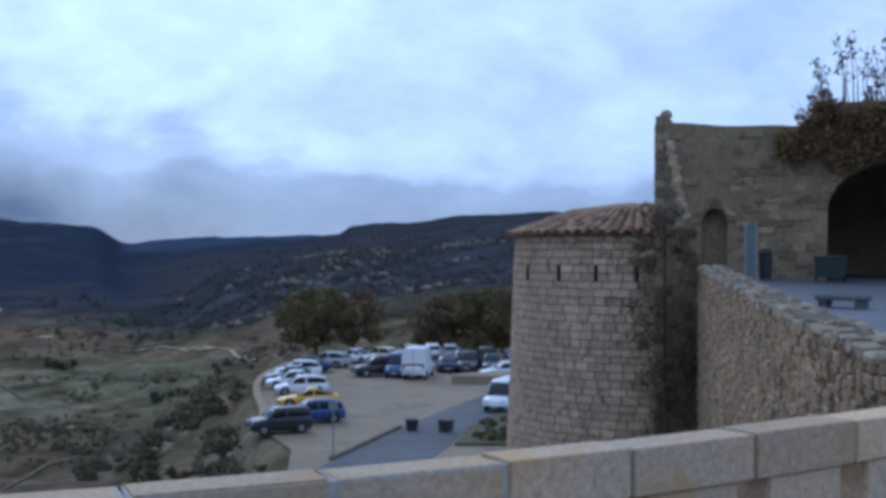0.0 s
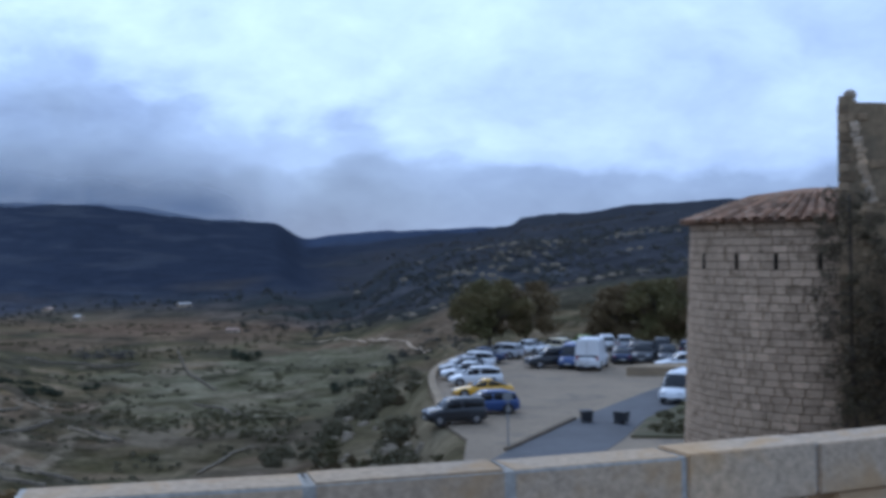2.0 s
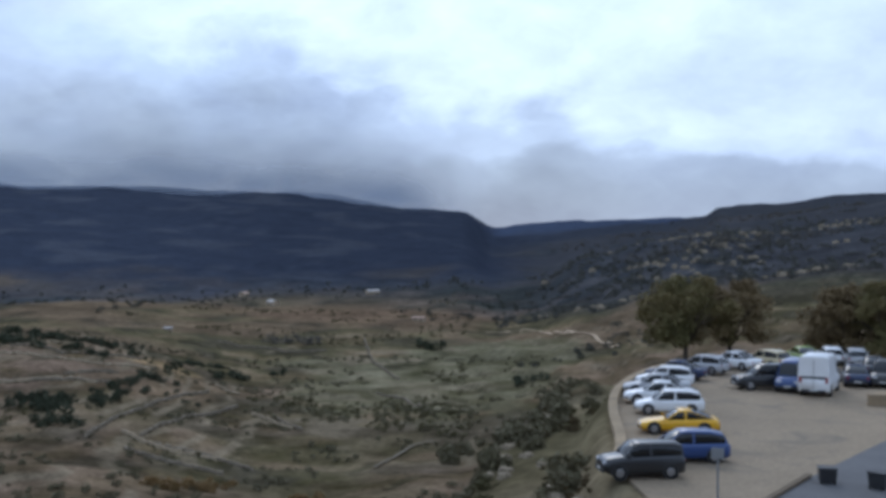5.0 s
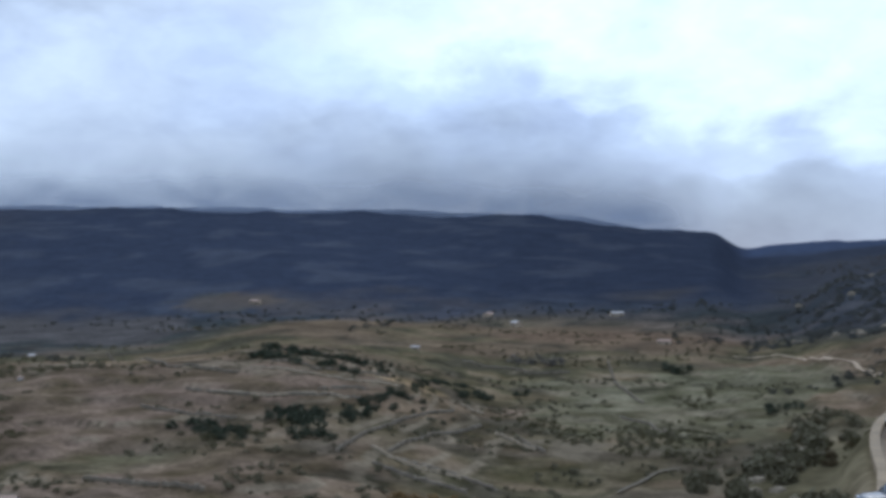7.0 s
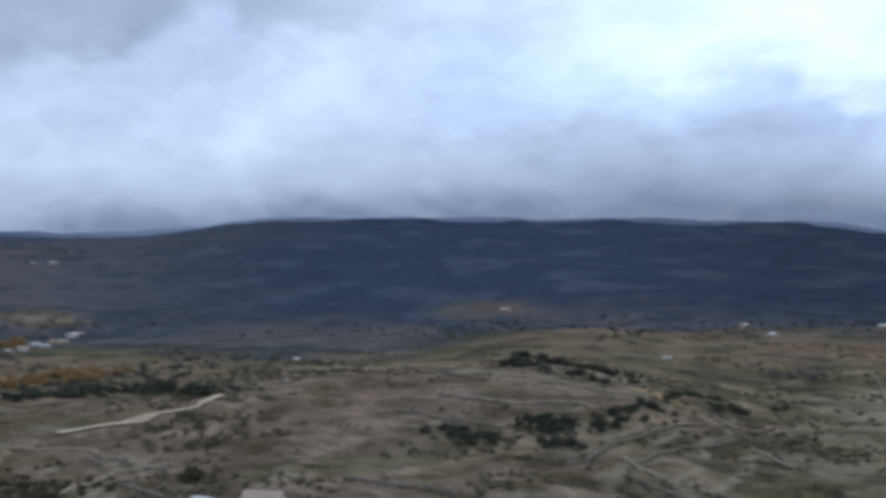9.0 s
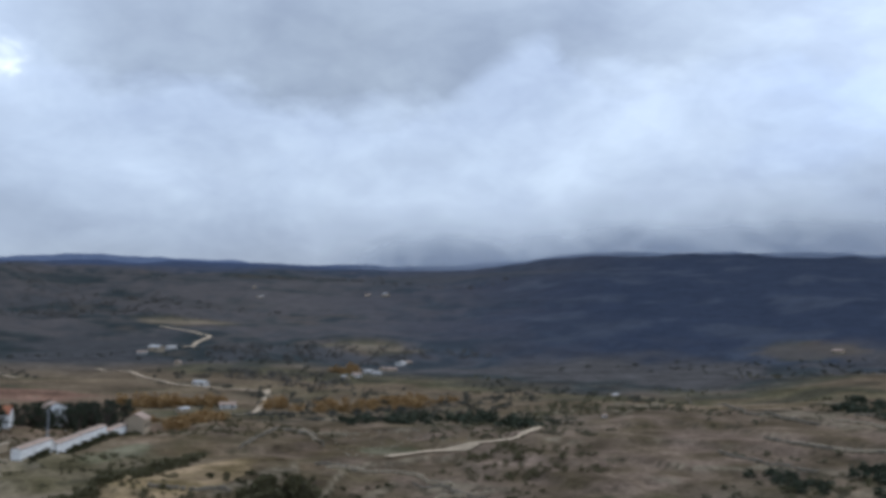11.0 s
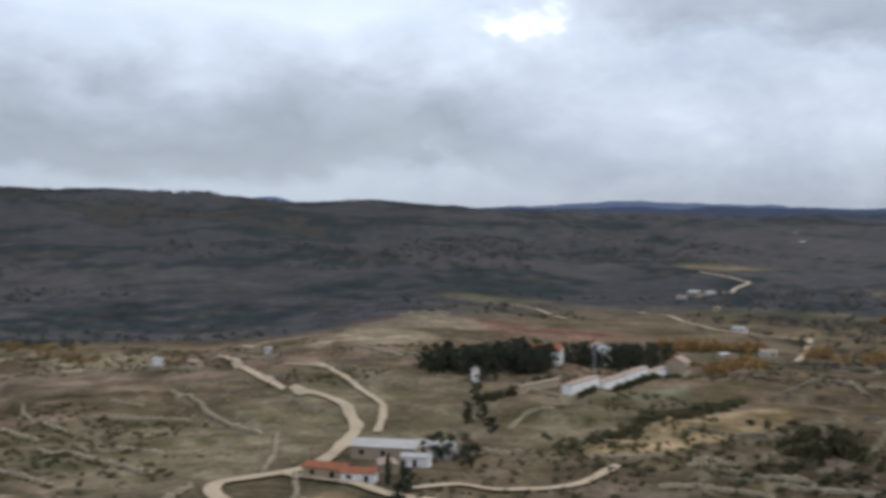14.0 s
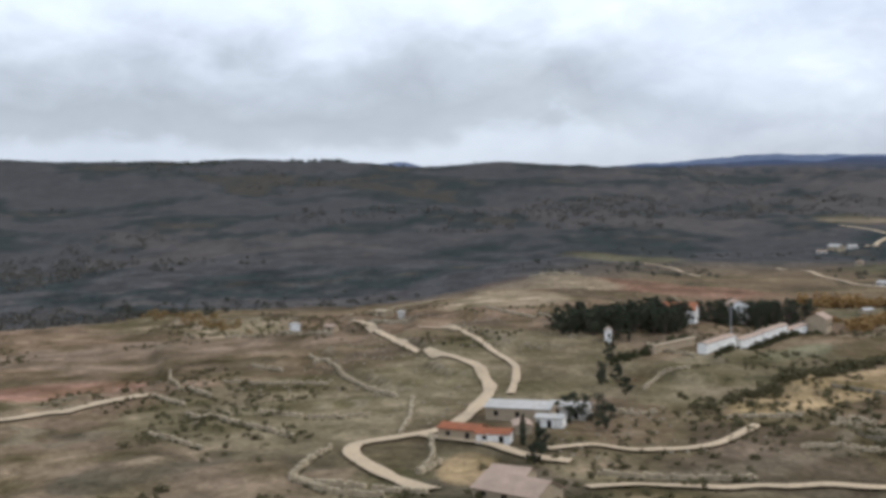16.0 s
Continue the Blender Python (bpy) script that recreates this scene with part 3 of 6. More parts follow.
# holm-oak leaves paled and greyed: haze put into the leaf colour
SCRUB_HAZED = leafage("hazed_oak_scrub_leaves", (0.075, 0.078, 0.068), (0.105, 0.104, 0.090), (0.125, 0.115, 0.098))
BARK = two_tone("grey_bark", (0.11, 0.09, 0.07), (0.07, 0.058, 0.046), 2.0, 14)
ROCK = two_tone("pale_limestone_rock", (0.30, 0.245, 0.17), (0.19, 0.155, 0.11), 0.4, 5)

# section of a car: (share of the length from the nose, belt height, half-width share)
SHAPES = {}
SHAPES["hatch"] = dict(l=4.1, w=1.76, h=1.46, belt=[(0, .55, .80), (.03, .66, .90), (.10, .76, .97), (.27, .90, 1), (.50, .93, 1), (.80, .95, 1), (.95, .96, .96), (1, .86, .88)], roof=[(.25, .0), (.42, .92), (.52, 1.0), (.78, .97), (.93, .72), (.985, .0)])
SHAPES["saloon"] = dict(l=4.5, w=1.78, h=1.43, belt=[(0, .55, .80), (.03, .66, .90), (.10, .74, .97), (.28, .88, 1), (.50, .92, 1), (.76, .95, 1), (.97, .93, .94), (1, .80, .86)], roof=[(.27, .0), (.42, .92), (.50, 1.0), (.66, .98), (.80, .35), (.86, .0)])
SHAPES["coupe"] = dict(l=4.3, w=1.82, h=1.29, belt=[(0, .48, .78), (.04, .60, .90), (.12, .68, .97), (.32, .80, 1), (.55, .84, 1), (.78, .88, 1), (.96, .86, .94), (1, .72, .86)], roof=[(.33, .0), (.48, .90), (.56, 1.0), (.66, .94), (.82, .42), (.92, .0)])
SHAPES["suv"] = dict(l=4.6, w=1.9, h=1.74, belt=[(0, .62, .84), (.02, .84, .92), (.08, .95, .98), (.25, 1.06, 1), (.50, 1.09, 1), (.80, 1.11, 1), (.96, 1.12, .97), (1, .95, .92)], roof=[(.24, .0), (.37, .93), (.46, 1.0), (.84, .98), (.95, .85), (.99, .0)])
SHAPES["off_road"] = dict(l=3.7, w=1.66, h=1.54, belt=[(0, .60, .84), (.02, .80, .92), (.08, .91, .98), (.25, .99, 1), (.50, 1.02, 1), (.80, 1.04, 1), (.96, 1.05, .97), (1, .90, .92)], roof=[(.26, .0), (.38, .93), (.46, 1.0), (.86, .98), (.96, .85), (.99, .0)])
SHAPES["van"] = dict(l=4.6, w=1.9, h=2.05, belt=[(0, .60, .84), (.02, .80, .92), (.07, .95, .98), (.20, 1.10, 1), (.50, 1.14, 1), (.80, 1.14, 1), (.98, 1.14, .99), (1, 1.0, .97)], roof=[(.18, .0), (.30, .85), (.38, 1.0), (.90, 1.0), (.98, .98), (1.0, .0)])
SHAPES["big_van"] = dict(l=5.4, w=2.05, h=2.65, belt=[(0, .62, .84), (.02, .85, .92), (.06, 1.05, .98), (.16, 1.25, 1), (.50, 1.30, 1), (.80, 1.30, 1), (.985, 1.30, .99), (1, 1.2, .98)], roof=[(.14, .0), (.24, .80), (.32, .98), (.60, 1.0), (.97, 1.0), (1.0, .0)])


def loft(bm, sections):
    rings = [[bm.verts.new(p) for p in s] for s in sections]
    n = len(rings[0])
    for a, b in zip(rings, rings[1:]):
        for i in range(n):
            bm.faces.new((a[i], a[(i + 1) % n], b[(i + 1) % n], b[i]))
    bm.faces.new(rings[0][::-1]), bm.faces.new(rings[-1])
    bmesh.ops.recalc_face_normals(bm, faces=bm.faces[:])
    return bm


def car(name, shape, paint, x, y, turn, label, panel=False, group="parked cars"):
    """A parked vehicle; turn: degrees of its nose from +x."""
    S, P = SHAPES[shape], PAINTS[paint]
    L, W, H = S["l"], S["w"] / 2, S["h"]
    c = thing(name, label, "van" if "van" in shape else "car", group, at=(x, y, YARD + 0.004), turn=turn)

    def belt(s):
        ks = [k[0] for k in S["belt"]]
        return float(np.interp(s, ks, [k[1] for k in S["belt"]])), float(np.interp(s, ks, [k[2] for k in S["belt"]])) * W
    stations = sorted({k[0] for k in S["belt"]} | {0.015, 0.18, 0.36, 0.62, 0.9})
    secs = []
    for s in stations:
        z, w = belt(s)
        X = L * (0.5 - s)
        low = 0.24 if 0.03 < s < 0.97 else 0.36
        secs.append([(X, -w * .93, low), (X, -w, low + .16), (X, -w * 1.005, z - .16), (X, -w * .93, z - .02), (X, -w * .5, z + .025), (X, w * .5, z + .025), (X, w * .93, z - .02), (X, w * 1.005, z - .16), (X, w, low + .16), (X, w * .93, low)])
    body = part("body", loft(bmesh.new(), secs), P, c, smooth=True)

    def cabin(grow, inner, name, mat, s_from=0.0, s_to=1.0, floor_share=0.0, parent=None):
        rows = [(s, h) for s, h in S["roof"]]
        out = []
        for s, h in rows:
            zb, w = belt(s)
            X = L * (0.5 - s)
            zt = zb + (H - zb) * h
            wt = w * (0.93 - (0.20 if shape != "big_van" and shape != "van" else 0.10) * h)
            out.append((X, zb - 0.03, zt + 0.02, w * 0.92, wt))
        bm = bmesh.new()
        secs = []
        for X, zb, zt, wb, wt in out:
            zm = zb + (zt - zb) * floor_share
            wm = wb + (wt - wb) * floor_share
            secs.append([(X, -wm - grow, zm), (X, -wt - grow, max(zt - 0.07, zm)), (X, -wt * .8, zt + grow), (X, wt * .8, zt + grow), (X, wt + grow, max(zt - 0.07, zm)), (X, wm + grow, zm)])
        return part(name, loft(bm, secs), mat, parent or c, smooth=True)
    cabin(0.0, 0, "window", GLASS)
    # painted roof skin and pillars
    rows = [(s, h) for s, h in S["roof"] if h > 0.5]
    secs = []
    for s, h in rows:
        zb, w = belt(s)
        X, zt = L * (0.5 - s), zb + (H - zb) * h + 0.02
        wt = w * (0.93 - (0.20 if "van" not in shape else 0.10) * h) + 0.012
        secs.append([(X, -wt, zt - .10), (X, -wt * .96, zt - .03), (X, -wt * .7, zt + .02), (X, wt * .7, zt + .02), (X, wt * .96, zt - .03), (X, wt, zt - .10)])
    part("roof", loft(bmesh.new(), secs), P, c, smooth=True)
    for s0, s1, lean in ([(rows[0][0], S["roof"][0][0], 1), (0.58, 0.58, 0), (rows[-1][0], S["roof"][-1][0] - 0.02, 1)] if not panel else [(rows[0][0], S["roof"][0][0], 1)]):
        for side in (-1, 1):
            zb, w = belt(s1)
            zt, w2 = belt(s0)
            bm = bmesh.new()
            X0, X1 = L * (0.5 - s0), L * (0.5 - s1)
            top = zt + (H - zt) * float(np.interp(s0, [k[0] for k in S["roof"]], [k[1] for k in S["roof"]]))
            wt = w2 * (0.93 - (0.20 if "van" not in shape else 0.10) * 0.9) + 0.012
            d = 0.05
            loft(bm, [[(X1 - d, side * (w * .925 + .015), zb - .02), (X1 + d, side * (w * .925 + .015), zb - .02), (X1 + d, side * (w * .925 - .03), zb - .02), (X1 - d, side * (w * .925 - .03), zb - .02)],
                      [(X0 - d, side * wt, top - .05), (X0 + d, side * wt, top - .05), (X0 + d, side * (wt - .05), top - .05), (X0 - d, side * (wt - .05), top - .05)]])
            part("pillar", bm, P, c)
    if panel:
        zb, w = belt(0.6)
        wt = w * 0.93
        bm = bmesh.new()
        loft(bm, [[(X, -w * 1.0, zb - .1), (X, -wt * .985, H - .12), (X, -wt * .85, H + .03), (X, wt * .85, H + .03), (X, wt * .985, H - .12), (X, w * 1.0, zb - .1)] for X in (L * (0.5 - 0.40), L * (0.5 - 0.7), L * -0.497)])
        part("cargo_body", bm, P, c, smooth=False)
        if shape == "van":
            bm = bmesh.new()
            box(bm, (-L * .5 - .012, -w * .6, H * .62), (-L * .5 + .02, w * .6, H * .86), 0.01)
            part("rear_window", bm, GLASS, c)
        bm = bmesh.new()
        box(bm, (-L * .5 - .014, -.012, .5), (-L * .5 + .02, .012, H - .12))
        part("door_seam", bm, TRIM, c)
    r = 0.32 if shape not in ("suv", "big_van") else 0.36
    for s in (0.19, 0.81):
        for side in (-1, 1):
            m = Matrix.Translation((L * (0.5 - s), side * (W - .09), r)) @ Matrix.Rotation(radians(90), 4, "X")
            bm = bmesh.new()
            bmesh.ops.create_cone(bm, cap_ends=True, segments=18, radius1=r, radius2=r, depth=0.22, matrix=m)
            bmesh.ops.bevel(bm, geom=[e for e in bm.edges if len(e.link_faces) == 2 and e.calc_face_angle(0) > 1], offset=0.03, segments=1, affect="EDGES")
            wheel = part("wheel", bm, RUBBER, c)
            bm = bmesh.new()
            bmesh.ops.create_cone(bm, cap_ends=True, segments=10, radius1=r * .62, radius2=r * .55, depth=0.02, matrix=Matrix.Translation((L * (0.5 - s), side * (W + .025), r)) @ Matrix.Rotation(radians(-90 * side), 4, "X"))
            part("rim", bm, ALLOY, wheel)
            bm = bmesh.new()
            bmesh.ops.create_cone(bm, cap_ends=True, segments=18, radius1=r * 1.16, radius2=r * 1.16, depth=0.03, matrix=Matrix.Translation((L * (0.5 - s), side * (W - .005), r + .03)) @ Matrix.Rotation(radians(90), 4, "X"))
            part("wheel_arch", bm, TRIM, c)
    for side in (-1, 1):
        z, w = belt(0.04)
        bm = bmesh.new()
        box(bm, (L * .5 - .26, side * w * .66 - .17, z - .16), (L * .5 - .03, side * w * .66 + .17, z - .02), 0.02)
        part("headlight", bm, LAMP, c)
        z, w = belt(0.99)
        bm = bmesh.new()
        hh = 0.16 if "van" not in shape else 0.4
        box(bm, (-L * .5 - .015, side * w * .84 - .09, z - .14 - hh / 2), (-L * .5 + .12, side * w * .84 + .09, z - .14 + hh / 2), 0.02)
        part("tail_light", bm, TAIL, c)
        z, w = belt(0.32)
        bm = bmesh.new()
        box(bm, (L * .17, side * (w + .12) - .09, z), (L * .17 + .12, side * (w + .12) + .09, z + .14), 0.03)
        part("mirror", bm, P if "van" not in shape else TRIM, c)
    for X, nm in ((L * .5 - .02, "front_bumper"), (-L * .5 - .03, "rear_bumper")):
        bm = bmesh.new()
        box(bm, (X, -W * .78, .30), (X + .05, W * .78, .48), 0.02)
        b = part(nm, bm, TRIM, c)
        bm = bmesh.new()
        xo = X + .052 if X > 0 else X - .012
        box(bm, (xo, -.26, .40), (xo + .01, .26, .50))
        part("number_plate", bm, PLATE, b)
    return c


# ---- the car park and what stands in it ----
def build_yard_wall():
    w = thing("car_park_wall", "low curved stone wall round the car park edge", "wall", kind="structure")
    w.matrix_basis = Matrix()
    run = [Vector((*p, 0)) for p in YARD_RING[1:9]]
    pts = []
    for i in range(len(run) - 1):
        a, b, c, d = run[max(i - 1, 0)], run[i], run[i + 1], run[min(i + 2, len(run) - 1)]
        for k in range(6):
            t = k / 6
            pts.append(0.5 * ((2 * b) + (c - a) * t + (2 * a - 5 * b + 4 * c - d) * t * t + (3 * b - a - 3 * c + d) * t ** 3))
    for a, b in zip(pts, pts[1:]):
        d = (b - a).normalized()
        n = Vector((-d.y, d.x, 0)) * 0.22
        for z0, z1, k, nm, mt in ((-3.4, 0.42, 1.0, "masonry", YARDSTONE), (0.424, 0.52, 1.25, "coping_stone", YARDSTONE)):
            bm = bmesh.new()
            prism(bm, [((a - n * k).x, (a - n * k).y), ((b - n * k).x, (b - n * k).y), ((b + n * k).x, (b + n * k).y), ((a + n * k).x, (a + n * k).y)], YARD + z0, YARD + z1)
            part(nm, bm, mt, w)


YARDSTONE = two_tone("tan_wall_stone", (0.36, 0.27, 0.17), (0.27, 0.21, 0.14), 0.8, 9, per_object=0.12)
build_yard_wall()


def build_road():
    bm = bmesh.new()
    prism(bm, [(-12, 36.5), (-9.4, 50), (-8.2, 57.2), (-5.6, 67.9), (-3.2, 76.0), (-0.7, 84.0), (4, 95), (9, 95), (3.5, 82), (0.9, 74.6), (-1.4, 68.6), (-2.4, 61.5), (-4.2, 53.0), (-6.5, 36.5)], YARD - 0.5, YARD + 0.03)
    tagged(part("road", bm, ASPHALT), "grey asphalt lane entering the car park", "road", kind="structure")
    k = thing("kerb", "dark stone kerb between gravel and lane", "kerb", kind="structure")
    k.matrix_basis = Matrix()
    a, b = Vector((-8.35, 56.9, 0)), Vector((-5.7, 67.8, 0))
    for i in range(11):
        p, q = a.lerp(b, i / 11), a.lerp(b, (i + 0.985) / 11)
        d = (q - p).normalized()
        n = Vector((-d.y, d.x, 0)) * 0.13
        bm = bmesh.new()
        prism(bm, [((p - n).x, (p - n).y), ((q - n).x, (q - n).y), ((q + n).x, (q + n).y), ((p + n).x, (p + n).y)], YARD - 0.2, YARD + 0.17)
        part("kerb_stone", bm, MORTAR, k)
    for ring, lab in (([(-2.1, 61.6), (-1.3, 68.2), (0.8, 74.2), (5, 76), (5, 62)], "raised verge of rough brown grass by the lane"), ([(-3.4, 91.2), (-2.2, 94.0), (6, 96.5), (6, 92)], "raised tan earth bank with a stone edge")):
        bm = bmesh.new()
        prism(bm, ring, YARD - 0.3, YARD + (0.16 if ring[0][1] < 70 else 0.7))
        tagged(part("verge", bm, VERGE if ring[0][1] < 70 else YARDSTONE), lab, "verge", kind="structure")


VERGE = two_tone("verge_grass", (0.10, 0.095, 0.05), (0.15, 0.12, 0.07), 0.7, 9, strength=0.8)
build_road()

CARS = [
    ("off_road", "black", -12.75, 65.4, 208, "black off-road car parked on the edge of the gravel"),
    ("hatch", "blue", -11.5, 69.7, 200, "dark blue hatchback parked beside the black car"),
    ("coupe", "yellow", -13.0, 77.2, 194, "bright yellow coupe parked nose to the stone wall"),
    ("hatch", "white", -14.6, 83.6, 194, "white hatchback parked nose to the low wall"),
    ("saloon", "white", -15.9, 87.6, 192, "white saloon parked nose to the low wall"),
    ("saloon", "silver", -16.8, 91.6, 190, "silver saloon parked nose to the low wall"),
    ("hatch", "white", -17.0, 95.8, 184, "white hatchback parked nose to the low wall"),
    ("saloon", "navy", -16.9, 100.2, 176, "dark navy saloon parked near the trees"),
    ("hatch", "silver", -15.6, 104.6, 160, "silver hatchback parked near the trees"),
    ("saloon", "white", -13.6, 108.6, 150, "white saloon parked near the trees"),
    ("hatch", "cream", -11.2, 110.6, 140, "cream hatchback parked under the trees"),
    ("saloon", "green", -8.6, 114.6, 110, "lime green car at the back of the car park"),
    ("hatch", "white", -6.4, 115.2, 100, "white hatchback at the back of the car park"),
    ("suv", "black", -10.1, 97.2, 205, "black off-road car parked beside the blue van"),
    ("saloon", "navy", -4.3, 101.8, 96, "dark saloon in the back row"),
    ("suv", "black", -2.2, 102.2, 265, "black car in the back row"),
    ("hatch", "grey", -0.1, 102.6, 268, "dark grey hatchback in the back row"),
    ("saloon", "black", 2.1, 103.2, 272, "black saloon in the back row"),
    ("suv", "grey", 4.4, 104.0, 270, "dark grey car in the back row"),
    ("saloon", "white", 1.1, 96.2, 196, "white saloon parked by the earth bank"),
    ("saloon", "grey", -3.0, 108.2, 94, "dark grey saloon in the row under the trees"),
    ("suv", "black", -0.6, 108.6, 90, "black off-road car in the row under the trees"),
    ("hatch", "navy", 1.9, 109.0, 88, "dark blue hatchback in the row under the trees"),
    ("hatch", "silver", -4.4, 114.5, 95, "silver car behind the dark back row"),
]
for shape, paint, x, y, turn, label in CARS:
    car("car", shape, paint, x, y, turn, label)
car("van", "van", "blue", -8.2, 97.4, 262, "blue van parked between a black car and a white van", panel=True)
car("van", "big_van", "white", -6.5, 96.6, 84, "tall white delivery van seen from behind", panel=True)
car("van", "van", "white", 0.9, 76.6, 250, "white van standing on the asphalt lane", panel=True)


def build_bin(x, y, turn, tall):
    b = thing("rubbish_bin", "dark plastic rubbish bin standing on the lane", "bin", "bins on the lane", at=(x, y, YARD + 0.034), turn=turn)
    bm = bmesh.new()
    loft(bm, [[(-.32, -.30, .08), (.32, -.30, .08), (.32, .30, .08), (-.32, .30, .08)], [(-.37, -.36, tall), (.37, -.36, tall), (.37, .36, tall), (-.37, .36, tall)]])
    part("tub", bm, TRIM, b)
    bm = bmesh.new()
    box(bm, (-.40, -.39, tall + .003), (.40, .39, tall + .08), 0.03)
    part("lid", bm, TRIM, b)
    for sx in (-.28, .28):
        bm = bmesh.new()
        bmesh.ops.create_cone(bm, cap_ends=True, segments=12, radius1=.08, radius2=.08, depth=.06, matrix=Matrix.Translation((sx, -.30, .08)) @ Matrix.Rotation(radians(90), 4, "Y"))
        part("wheel", bm, RUBBER, b)


build_bin(-4.9, 66.8, 10, 0.62), build_bin(-2.8, 66.4, -25, 0.66)


def build_sign():
    p = thing("sign_post", "thin grey sign post with a small plate at the lane", "sign", at=(-8.35, 57.6, YARD))
    bm = bmesh.new()
    bmesh.ops.create_cone(bm, cap_ends=True, segments=12, radius1=.045, radius2=.04, depth=2.9, matrix=Matrix.Translation((0, 0, 1.45)))
    part("pole", bm, STEEL, p)
    bm = bmesh.new()
    box(bm, (-.24, -.07, 2.55), (.24, -.045, 2.95), 0.01)
    part("plate", bm, STEEL, p)


STEEL = plain("galvanised_steel", (0.30, 0.31, 0.32), 0.5, 0.6)
build_sign()


# ---- plants ----
def leaf_mesh(name, centres, radii, per, size, seed, flat=1.0):
    """Many small leaf blades gathered in clumps; centres (n,3), radii (n,)."""
    rng = np.random.default_rng(seed)
    centres, radii = np.asarray(centres, float), np.asarray(radii, float)
    n = len(centres) * per
    v = rng.normal(size=(n, 3))
    v /= np.linalg.norm(v, axis=1)[:, None]
    rad = rng.uniform(0.25, 1.0, n) ** 0.5
    c = np.repeat(centres, per, 0) + v * (rad * np.repeat(radii, per))[:, None] * np.array([1, 1, flat])
    a = rng.normal(size=(n, 3))
    a /= np.linalg.norm(a, axis=1)[:, None]
    b = np.cross(a, rng.normal(size=(n, 3)))
    b /= np.linalg.norm(b, axis=1)[:, None] + 1e-9
    s = (np.repeat(size, per) if np.ndim(size) else size) * rng.uniform(0.6, 1.4, n)
    s = s[:, None]
    q = np.stack([c - a * s, c + b * s * 0.55, c + a * s, c - b * s * 0.55], 1).reshape(-1, 3)
    me = bpy.data.meshes.new(name)
    me.vertices.add(len(q))
    me.vertices.foreach_set("co", q.ravel())
    me.loops.add(len(q))
    me.polygons.add(n)
    me.polygons.foreach_set("loop_start", np.arange(0, len(q), 4))
    me.polygons.foreach_set("loop_total", np.full(n, 4))
    me.loops.foreach_set("vertex_index", np.arange(len(q)))
    me.update(calc_edges=True)
    return me


def branch(bm, a, b, r0, r1, sides=6):
    a, b = Vector(a), Vector(b)
    m = (b - a).to_track_quat("Z", "Y").to_matrix().to_4x4()
    rings = []
    for p, r in ((a, r0), (b, r1)):
        rings.append([bm.verts.new(p + m.to_3x3() @ Vector((r * math.cos(k * math.tau / sides), r * math.sin(k * math.tau / sides), 0))) for k in range(sides)])
    for k in range(sides):
        bm.faces.new((rings[0][k], rings[0][(k + 1) % sides], rings[1][(k + 1) % sides], rings[1][k]))


def tree(x, y, z, height, spread, leaf, label, seed, per=170, size=0.16, bare=0.28, name="tree", clumps=34, group=""):
    rng = random.Random(seed)
    t = thing(name, label, "tree", group, at=(x, y, z))
    bm = bmesh.new()
    h0 = height * bare
    lean = Vector((rng.uniform(-.1, .1), rng.uniform(-.1, .1), 0)) * height
    knee = Vector((lean.x * .4, lean.y * .4, h0))
    branch(bm, (0, 0, -0.4), knee, height * .035, height * .026, 8)
    cs, rs = [], []
    for i in range(9):
        a = i * math.tau / 9 + rng.uniform(-.3, .3)
        out = spread * rng.uniform(.45, .95)
        mid = knee + Vector((math.cos(a) * out * .5, math.sin(a) * out * .5, (height - h0) * rng.uniform(.25, .5)))
        tip = knee + Vector((math.cos(a) * out, math.sin(a) * out, (height - h0) * rng.uniform(.35, .95)))
        branch(bm, knee, mid, height * .016, height * .010)
        branch(bm, mid, tip, height * .010, height * .003)
        for k in range(2):
            side = tip + Vector((rng.uniform(-1, 1), rng.uniform(-1, 1), rng.uniform(-.5, .8))) * spread * .3
            branch(bm, mid.lerp(tip, .4), side, height * .006, height * .002, 4)
    part("trunk", bm, BARK, t)
    for i in range(clumps):
        a, u = rng.uniform(0, math.tau), rng.uniform(0, 1)
        zz = h0 + (height - h0) * rng.uniform(.12, .95)
        k = math.sin(math.pi * min(max((zz - h0) / (height - h0) * .82 + .16, 0), 1)) ** .6
        cs.append((lean.x * .5 + math.cos(a) * spread * k * u ** .5, lean.y * .5 + math.sin(a) * spread * k * u ** .5, zz))
        rs.append(spread * rng.uniform(.16, .34))
    held("crown", leaf_mesh("crown", cs, rs, per, size, seed, 0.8), leaf, t)
    return t


LEAF_TREE = leafage("yellowing_tree_leaves", (0.125, 0.116, 0.048), (0.17, 0.145, 0.062), (0.18, 0.13, 0.058))
LEAF_TURNED = leafage("brownish_tree_leaves", (0.16, 0.118, 0.062), (0.20, 0.14, 0.072), (0.17, 0.13, 0.065))
tree(-18.6, 115.0, YARD - 0.6, 7.5, 4.3, LEAF_TREE, "broad olive-green tree behind the parked cars", 5, bare=.20, per=300, clumps=60, size=.14)
tree(-15.2, 117.5, YARD - 0.6, 7.4, 3.8, LEAF_TURNED, "thinning brownish tree behind the parked cars", 6, per=170, bare=.20, clumps=50, size=.13)
for i, (x, y, h, w) in enumerate([(-5.6, 124, 6.6, 3.8), (-1.2, 123, 7.4, 4.4), (3.4, 124, 7.9, 4.4), (8.0, 123, 8.2, 4.6), (12.8, 124, 8.2, 4.4)]):
    tree(x, y, YARD - 0.6, h, w, LEAF_TREE if i % 2 else LEAF_TURNED, "dense olive-brown tree at the back of the car park", 20 + i, bare=.06, per=290, clumps=58, size=.14)


